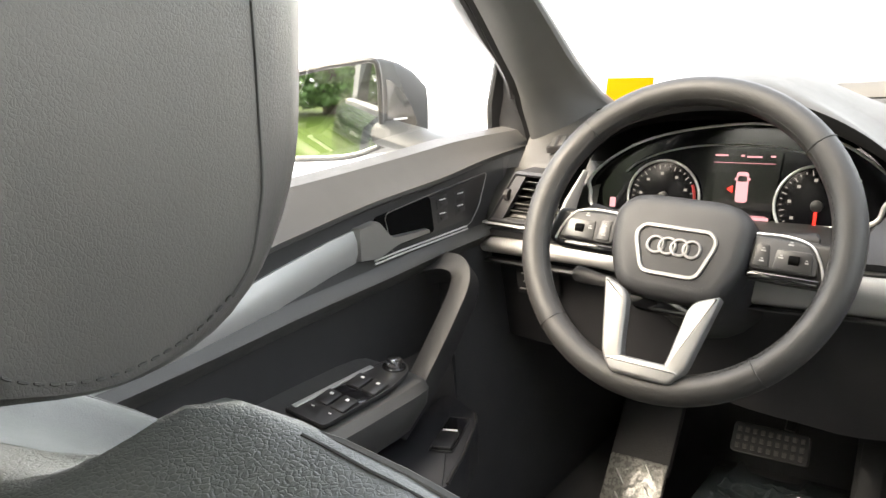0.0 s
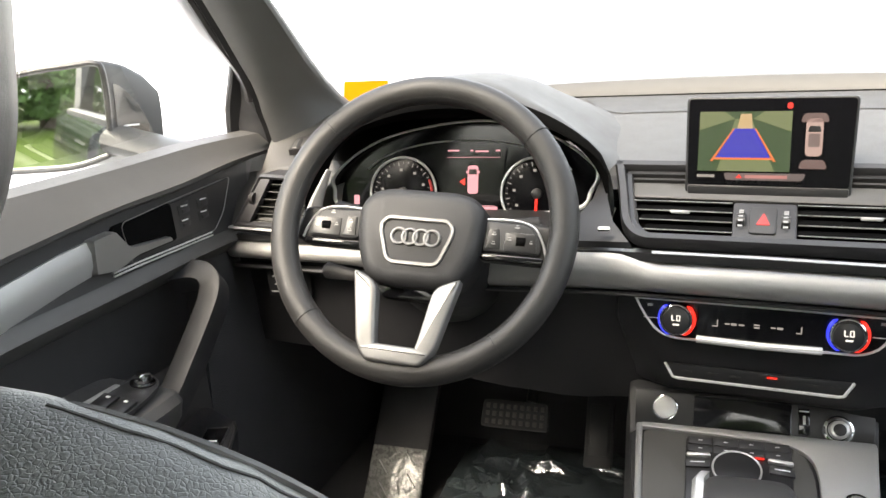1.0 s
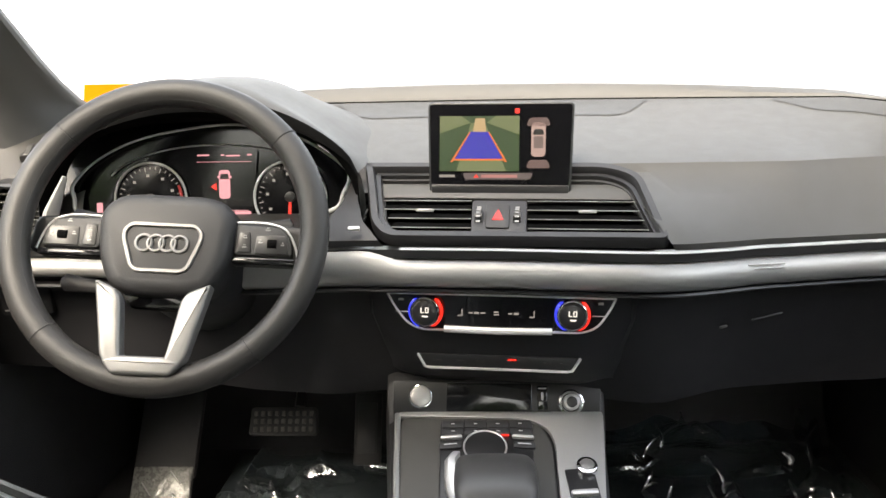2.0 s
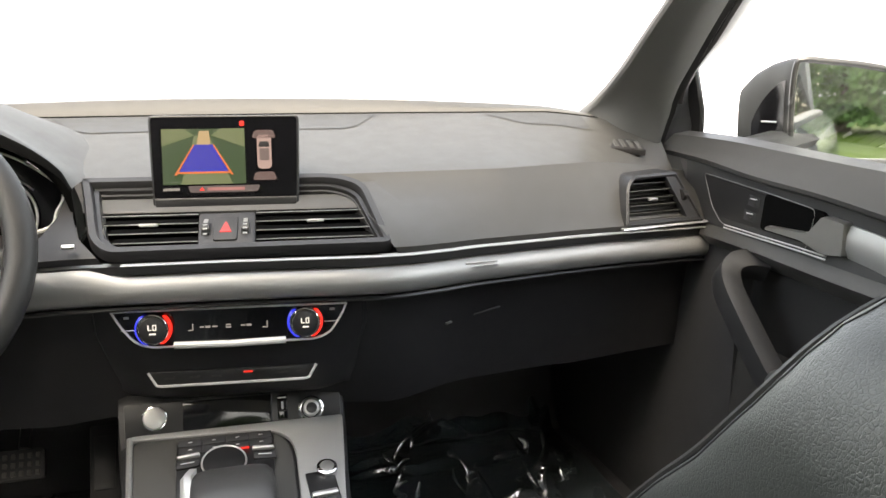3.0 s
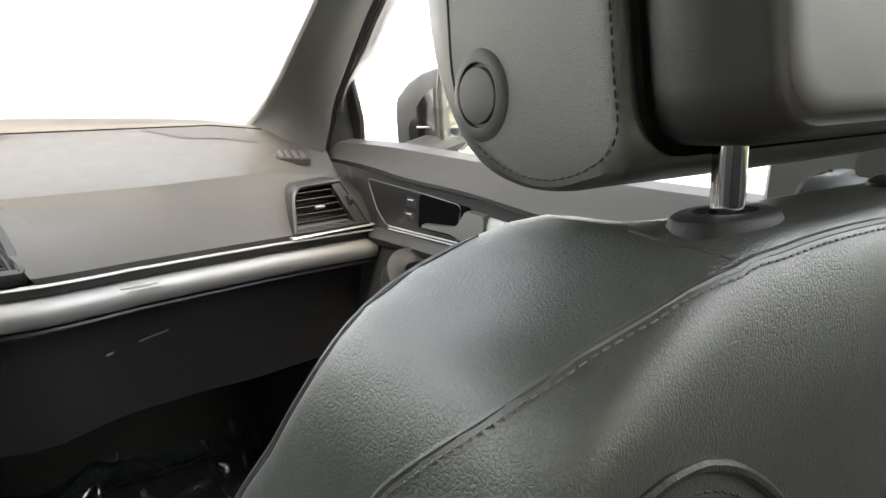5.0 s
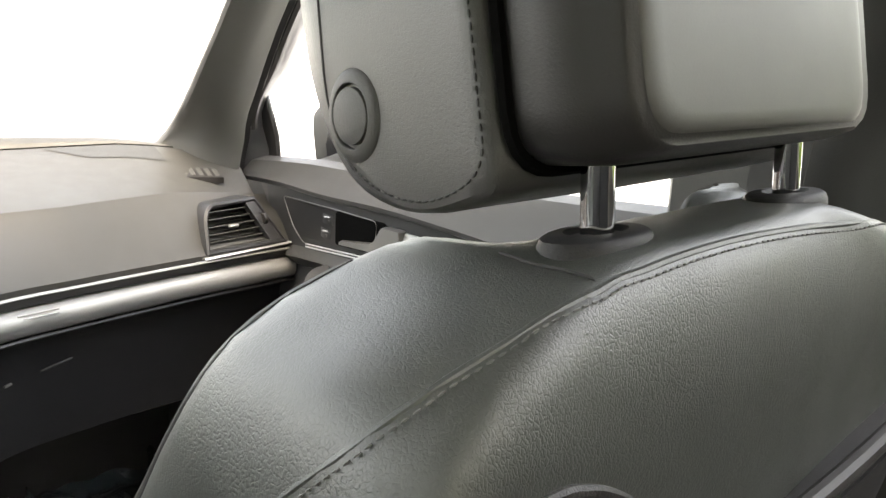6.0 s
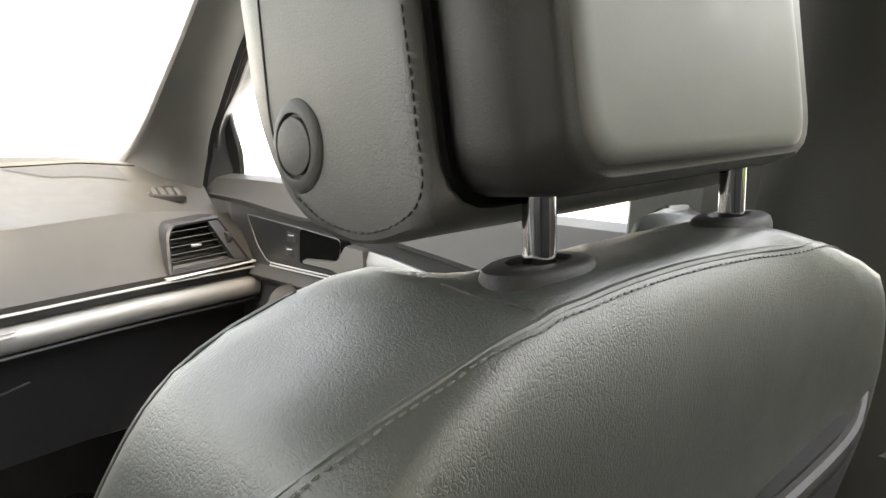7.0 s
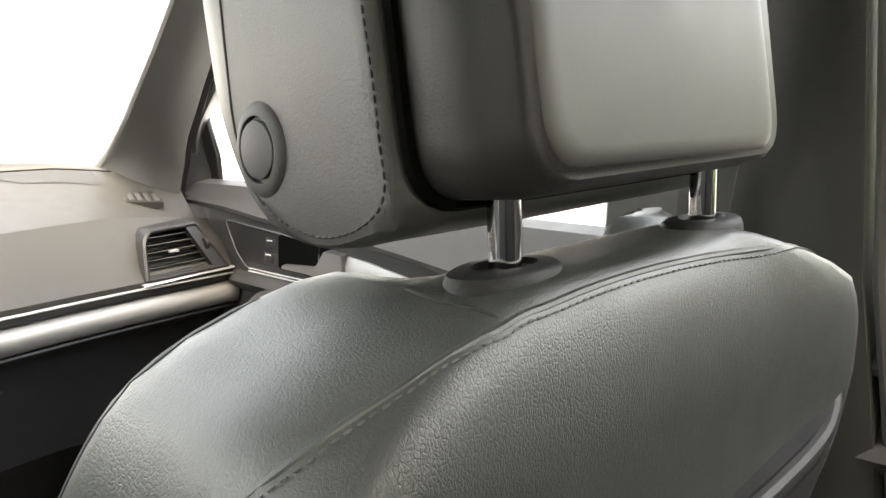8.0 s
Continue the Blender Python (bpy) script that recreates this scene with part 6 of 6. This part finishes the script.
def seat(side, off, lean, dx, dy, dz, hdy, hdz, name_label):
    """lean: degrees by which the back stands more upright."""
    hx = side * off
    cx = hx + dx
    root = tagged(empty("front_seat", (cx, 0.4 + dy, FLOOR_Z)), name_label, "car seat", "front seats")
    ca, sa = math.cos(radians(lean)), math.sin(radians(lean))

    def P(u, y, z):
        a, b = y - 0.3, z - 0.6
        return Vector((cx + side * u, 0.3 + a * ca + b * sa + dy, 0.6 - a * sa + b * ca + dz))

    def Q(u, y, z):
        return Vector((cx + side * u, y + min(dy, 0.03), z + min(dz, 0.01) - 0.01))

    def sec(z):
        yr, yf, wr, wf = interp(z, BACK)
        d = yf - yr
        half = [(0.0, yr - 0.006), (wr * 0.5, yr - 0.005), (wr * 0.88, yr - 0.002), (wr * 0.99, yr + 0.012), (max(wr, wf) * 0.995, yr + 0.35 * d), (max(wr * 0.5 + wf * 0.5, wf) + 0.002, yr + 0.65 * d), (wf + 0.003, yf - 0.10 * d), (wf - 0.004, yf), (wf - 0.020, yf - 0.002), (wf - 0.045, yf - 0.18 * d), (wf * 0.35, yf - 0.30 * d), (0.0, yf - 0.32 * d)]
        return half
    def dip(p):
        """The hollow between bolster and headrest mount."""
        u, y = abs(p.x), p.y
        a = max(0.0, min(1.0, (y - 0.080) / 0.040))
        b = max(0.0, min(1.0, (0.098 - u) / 0.028))
        k = max(0.0, min(1.0, (p.z - 1.09) / 0.03))
        return p + Vector((0, 0, -0.020 * k * a * a * (3 - 2 * a) * b * b * (3 - 2 * b)))
    rings = []
    zs = [0.60, 0.70, 0.80, 0.88] + [0.92 + 0.012 * k for k in range(17)] + [1.1205, 1.125, 1.128]
    for z in zs:
        h = sec(z)
        peak = 0.034 * min(1.0, max(0.0, (z - 1.09) / 0.02))      # the outer bolster stands wider
        out = [(u + 0.021 * min(1, max(0, (1.118 - z) / 0.03)) - 0.010 * min(1, max(0, (z - 1.09) / 0.025)), y - 0.004) if 2 <= i <= 3 else (u + (peak if 6 <= i <= 8 else 0), y) for i, (u, y) in enumerate(h)]
        full = [Vector((u, y, z)) for u, y in out] + [Vector((-u, y, z)) for u, y in h[-2:0:-1]]
        rings.append([P(*dip(p)) for p in smoothline(full, 3, True)])
    flat = smoothline([Vector((u, y, 1.128)) for u, y in sec(1.128)] + [Vector((-u, y, 1.128)) for u, y in sec(1.128)[-2:0:-1]], 3, True)
    mid = Vector((0, sum(p.y for p in flat) / len(flat), 1.1295))
    for f in (0.93, 0.85, 0.75, 0.62, 0.45, 0.25, 0.08):
        rings.append([P(*dip(mid.lerp(Vector((p.x, p.y, 1.128)), f) + Vector((0, 0, 0.0012 * min(1, (1 - f) * 6))))) for p in flat])
    back = part("backrest", loft(rings), M_LEATHER_BACK, root, "black grained leather backrest", angle=60)
    tree_ = BVHTree.FromPolygons([v.co[:] for v in back.data.vertices], [p.vertices[:] for p in back.data.polygons])

    def on(u, y, z, lift=0.0):
        """The nearest place on the leather, lifted along its normal."""
        c, n, _, _ = tree_.find_nearest(P(u, y, z))
        out = (c - P(0, 0.15, z))
        n = n if n.dot(out) > 0 else -n
        return c + n * lift, n
    # piping roll along both bolster edges, with the groove behind it
    for s in (-1, 1):
        wide = [0.034 * min(1.0, max(0.0, (z - 1.09) / 0.02)) if s > 0 else 0.0 for z in xs(0.72, 1.124, 60)]
        line = [(s * (sec(z)[7][0] + d), sec(z)[7][1], z) for z, d in zip(xs(0.72, 1.124, 60), wide)] + [(s * 0.100 + wide[-1], 0.138, 1.1255), (s * 0.090 + wide[-1], 0.131, 1.123)]
        hold = [on(*q, 0.0007)[0] for q in line]
        for _ in range(3):
            hold = [hold[0]] + [(a + b * 2 + c) / 4 for a, b, c in zip(hold, hold[1:], hold[2:])] + [hold[-1]]
        part("piping", tube(hold, 0.0019, 8), M_LEATHER, back, "leather piping")
        off = [on(s * (sec(z)[7][0] + 0.003), sec(z)[7][1] - 0.0048, z, 0.0)[0] for z in xs(0.90, 1.121, 80)]
        part("piping_groove", tube(off, 0.0006, 6), M_DARKTHREAD, back)
    # long seam between side and rear panel, with its welt and stitching
    SEAM = [(-0.190, 0.165, 0.93), (-0.189, 0.145, 0.98), (-0.186, 0.124, 1.034), (-0.180, 0.096, 1.060), (-0.172, 0.072, 1.078), (-0.161, 0.059, 1.093), (-0.148, 0.052, 1.103), (-0.133, 0.047, 1.1090), (-0.118, 0.045, 1.1142), (-0.104, 0.044, 1.1170), (-0.090, 0.044, 1.1195), (-0.075, 0.043, 1.1212), (-0.056, 0.043, 1.1227), (-0.026, 0.042, 1.1238), (0.008, 0.041, 1.1233), (0.048, 0.040, 1.1210), (0.091, 0.039, 1.1170), (0.125, 0.040, 1.1120), (0.150, 0.044, 1.105)]
    raw = smoothline([Vector(q) for q in SEAM], 10)
    hold = [on(*q) for q in raw]
    for _ in range(16):
        hold = [hold[0]] + [((a[0] + 2 * b[0] + c[0]) / 4, (a[1] + 2 * b[1] + c[1]).normalized()) for a, b, c in zip(hold, hold[1:], hold[2:])] + [hold[-1]]
    part("welt", tube([c - n * 0.0010 for c, n in hold], 0.0018, 8), M_LEATHER_BACK, back, "raised leather welt")
    row_ = []
    for k, (c, n) in enumerate(hold):
        t = (hold[min(k + 1, len(hold) - 1)][0] - hold[max(k - 1, 0)][0]).normalized()
        b = n.cross(t)
        b = b if b.z < 0 else -b
        q, m, _, _ = tree_.find_nearest(c + b * 0.0034)
        row_.append(q + n * 0.0006)
    stitches(row_, 0.0042, 0.0026, 0.00055, back, M_THREAD)
    # fold from the hollow to the seam, its shadow drawn as a dark tube, and the stitched flap on the rear panel
    for s in (-1, 1):
        fold = smoothline([Vector((s * 0.104, 0.084, 1.126)), Vector((s * 0.106, 0.068, 1.126)), Vector((s * 0.103, 0.056, 1.123)), Vector((s * 0.101, 0.045, 1.1195))], 6)
        part("fold_shade", tube([on(q.x - s * 0.0016, q.y, q.z, 0.0)[0] for q in fold], [0.0002] + [0.0008] * (len(fold) - 3) + [0.0006, 0.0002], 6), M_DARKTHREAD, back)
    arc = smoothline([Vector(q) for q in [(-0.192, 0.055, 1.004), (-0.182, 0.045, 1.032), (-0.168, 0.04, 1.052), (-0.148, 0.036, 1.064), (-0.124, 0.036, 1.064), (-0.099, 0.036, 1.051), (-0.075, 0.036, 1.029), (-0.056, 0.04, 1.000)]], 8)
    part("flap_edge", tube([on(*q, 0.0004)[0] for q in arc], 0.0024, 8), M_LEATHER_SMOOTH, back, "curved stitched edge of a leather flap")
    stitches([on(q.x, q.y, q.z - 0.009, 0.0004)[0] for q in arc], 0.005, 0.0034, 0.0006, back, M_DARKTHREAD)
    # post collars and posts
    hr = part("headrest_cushion", headrest_cushion(hx, side, hdy, hdz), M_LEATHER, root, "leather headrest cushion")
    headrest_rest(root, hr, hx, side, hdy, hdz)
    for u in (-0.074, 0.077):
        c = P(u + (0.003 if u < 0 else -0.003), 0.066, 1.1325) - Vector((dx, 0, 0))
        part("collar", loft([[c + Vector((r * 1.25 * math.cos(a), r * math.sin(a) * 0.8, h)) for a in [2 * math.pi * k / 28 for k in range(28)]] for r, h in ((0.0215, -0.012), (0.0212, -0.004), (0.0200, -0.0012), (0.0180, 0.0), (0.0120, 0.0004), (0.0098, -0.0015))]), M_LOWER, root, "black post collar")
        top = Vector((c.x, 0.064 + hdy, 1.185 + hdz))
        part("post", tube([c + Vector((0, 0, -0.01)), c.lerp(top, 0.5), top], 0.0062, 18), M_CHROME, root, "chrome headrest post")
    # hard back shell below the leather
    def rim_z(u):
        return 1.004 - 0.030 * max(0.0, -u / 0.19) ** 2 + 0.004 * u / 0.19 + 0.036 * max(0.0, (u - 0.150) / 0.066) ** 2
    rings = []
    for f in (0.0, 0.3, 0.6, 0.85, 1.0):
        pts = []
        for i in range(29):
            u = -0.196 + 0.412 * i / 28
            z = 0.60 + (rim_z(u) - 0.006 - 0.60) * f
            pts.append(P(u, interp(z, BACK)[0] - 0.024 + 0.016 * min(1.6, (abs(u) / 0.196) ** 6) + 0.006 * (u / 0.196) ** 2, z))
        rings.append(pts + [p + Vector((0, 0.03, 0)) for p in pts[::-1]])
    part("back_shell", loft(rings), M_HARD, root, "dark hard shell of the seat back")
    rim = []
    for i in range(29):
        u = -0.196 + 0.412 * i / 28
        rim.append(P(u, interp(rim_z(u), BACK)[0] - 0.019 + 0.016 * min(1.6, (abs(u) / 0.196) ** 6) + 0.006 * (u / 0.196) ** 2, rim_z(u)))
    part("shell_rim", tube(rim, [0.003] + [0.0050] * 27 + [0.003], 10), M_SHELL, root, "rounded grey rim of the shell")
    # seat cushion
    rings = []
    for y, w, z in ((0.34, 0.22, 0.62), (0.40, 0.24, 0.64), (0.56, 0.245, 0.645), (0.70, 0.24, 0.655), (0.76, 0.22, 0.64), (0.78, 0.20, 0.61)):
        rings.append([Q(w * u, y, z0) for u, z0 in ((-1, 0.53), (-1.02, z - 0.03), (-0.95, z + 0.02), (-0.72, z + 0.012), (-0.5, z - 0.02), (0, z - 0.025), (0.5, z - 0.02), (0.72, z + 0.012), (0.95, z + 0.02), (1.02, z - 0.03), (1, 0.53))])
    part("cushion", loft([smoothline(r, 3, True) for r in rings]), M_LEATHER, root, "black leather seat cushion")
    part("seat_base", box((0.40, 0.40, 0.13 + dz), Matrix.Translation((cx, 0.56 + dy, FLOOR_Z + (0.13 + dz) / 2)), 0.01), M_HARD, root)
    return root


def headrest_cushion(cx, side, dy, dz):
    def P(u, y, z):
        return Vector((cx + side * u, y + dy + 0.11 * (z - 1.165), z + dz))   # leans forward towards its top
    rings = []
    # side outline in (y, z), rounded, then thickness across u
    ol = rounded([(0.076, 1.147), (0.122, 1.135), (0.162, 1.1465), (0.181, 1.187), (0.1815, 1.26), (0.168, 1.31), (0.132, 1.325), (0.080, 1.315)], [0.012, 0.03, 0.03, 0.03, 0.03, 0.03, 0.03, 0.015], 5)
    for a, ky, kz, o in ((0.110, 0.88, 0.93, 0.012), (0.1096, 0.96, 0.965, 0.007), (0.107, 1.07, 0.985, 0.003), (0.100, 1.17, 0.997, 0.0), (0.088, 1.245, 1.0, 0.0), (0.06, 1.30, 1.005, 0.0), (0.0, 1.33, 1.01, 0.0)):
        rings.append((a, [(0.076 + o + (y - 0.076) * (ky - o / 0.105), 1.228 + (z - 1.228) * kz) for y, z in ol]))
    rings = [[P(-a, y, z) for y, z in r] for a, r in rings] + [[P(a, y, z) for y, z in r] for a, r in rings[-2::-1]]
    return loft(rings)


def headrest_rest(root, hr, cx, side, dy, dz):
    def P(u, y, z):
        return Vector((cx + side * u, y + dy + 0.11 * (z - 1.165), z + dz))   # leans forward towards its top
    # shell behind the cushion
    rings = []
    for y, w, z0, z1 in ((0.086, 0.1020, 1.160, 1.308), (0.0745, 0.1030, 1.158, 1.309), (0.0725, 0.1036, 1.1565, 1.310), (0.056, 0.0980, 1.1565, 1.306), (0.0505, 0.0955, 1.157, 1.304), (0.0470, 0.0930, 1.158, 1.303), (0.0380, 0.0908, 1.1605, 1.298), (0.0350, 0.0885, 1.163, 1.294)):
        ol = rounded([(-w, z0), (w, z0), (w, z1), (-w, z1)], 0.02, 5)
        rings.append([P(u, y, z) for u, z in ol])
    loop = [P(u, 0.0752, z) for u, z in rounded([(-0.1050, 1.1555), (0.1050, 1.1555), (0.1050, 1.3105), (-0.1050, 1.3105)], 0.02, 5)]
    part("groove", tube(loop, 0.0028, 6, True), M_SLAT, root, "dark joint between cushion and shell")
    part("headrest_shell", loft(rings), M_SHELL, root, "dark plastic headrest shell", angle=50)
    ol = rounded([(-0.0860, 1.1655), (0.0835, 1.1635), (0.0840, 1.205), (0.080, 1.255), (0.072, 1.289), (-0.0865, 1.289)], [0.018, 0.016, 0.02, 0.03, 0.012, 0.014], 5)
    rings = [[P(u * k, y, 1.228 + (z - 1.228) * k + e) for u, z in ol] for y, k, e in ((0.0420, 1.0, 0), (0.0378, 0.996, 0.0), (0.0358, 0.986, 0.0), (0.0344, 0.969, 0.0), (0.0334, 0.945, 0.0), (0.0327, 0.912, 0.0), (0.0324, 0.87, 0.0))]
    part("headrest_cover", loft(rings), M_COVER, root, "smooth grey headrest back cover", angle=70)
    # button on one flank
    bmx = Matrix.Translation(P(-side * 0.1085, 0.155, 1.176)) @ pose(0, 0, 0, 0, -90, 0) @ Matrix.Diagonal((0.88, 0.88, 0.9, 1))
    part("button_cup", loft([[bmx @ Vector((rr * 1.1 * math.cos(a), rr * math.sin(a), h)) for a in [2 * math.pi * k / 32 for k in range(32)]] for rr, h in ((0.0206, -0.003), (0.0203, 0.0004), (0.0193, 0.0022), (0.0175, 0.0035), (0.0152, 0.0043), (0.0140, 0.0044), (0.0136, 0.0040), (0.0135, 0.0018))], True, False), M_SOFT, hr, "black button surround")
    part("button", disc(0.0131, 0.0046, bmx, 0.0007, 36), M_SOFT, hr, "round adjuster button")
    # stitching along the rear and lower rim of the flanks
    tr = BVHTree.FromPolygons([v.co[:] for v in hr.data.vertices], [p.vertices[:] for p in hr.data.polygons])
    for s in (-1, 1):
        ln = smoothline([Vector(q) for q in [(s * 0.112, 0.0822, 1.31), (s * 0.112, 0.0822, 1.25), (s * 0.112, 0.0815, 1.19), (s * 0.112, 0.084, 1.162), (s * 0.112, 0.096, 1.150), (s * 0.112, 0.120, 1.1435), (s * 0.112, 0.145, 1.147), (s * 0.112, 0.162, 1.156)]], 8)
        stitches([tr.find_nearest(P(*q))[0] + Vector((side * s * 0.0003, 0, 0)) for q in ln], 0.0042, 0.0026, 0.00060, hr, M_DARKTHREAD)
        ln = smoothline([Vector((s * 0.112, y, z)) for y, z in ((0.160, 1.305), (0.166, 1.27), (0.170, 1.235), (0.1722, 1.208), (0.1735, 1.190), (0.1725, 1.174), (0.1695, 1.162), (0.162, 1.154))], 6)
        part("seam", tube([tr.find_nearest(P(*q))[0] for q in ln], 0.0006, 6), M_DARKTHREAD, hr, "dark seam along the front of the flank")


seat(1, 0.379, 0.0, 0.0, 0.0, 0.0085, 0.0, 0.0085, "black leather passenger seat with headrest on chrome posts")
seat(-1, 0.385, -10.0, 0.042, 0.068, 0.046, -0.0095, -0.0045, "black leather driver seat with headrest on chrome posts")

# ---- seat belt ----
belt = tagged(empty("seat_belt", (0.70, 0.12, 0.5)), "black webbing seat belt beside the middle pillar", "seat belt")
rings = [[(x - 0.012, y - 0.020, z), (x - 0.012, y + 0.024, z), (x - 0.0108, y + 0.024, z), (x - 0.0108, y - 0.020, z)] for x, y, z in ((0.60, 0.085, 1.50), (0.650, 0.135, 1.25), (0.688, 0.178, 1.12), (0.70, 0.22, 0.6))]
part("webbing", loft(rings), M_WEB, belt)
part("guide", box((0.02, 0.07, 0.05), pose(0.605, 0.07, 1.50), 0.008), M_SATIN, belt)
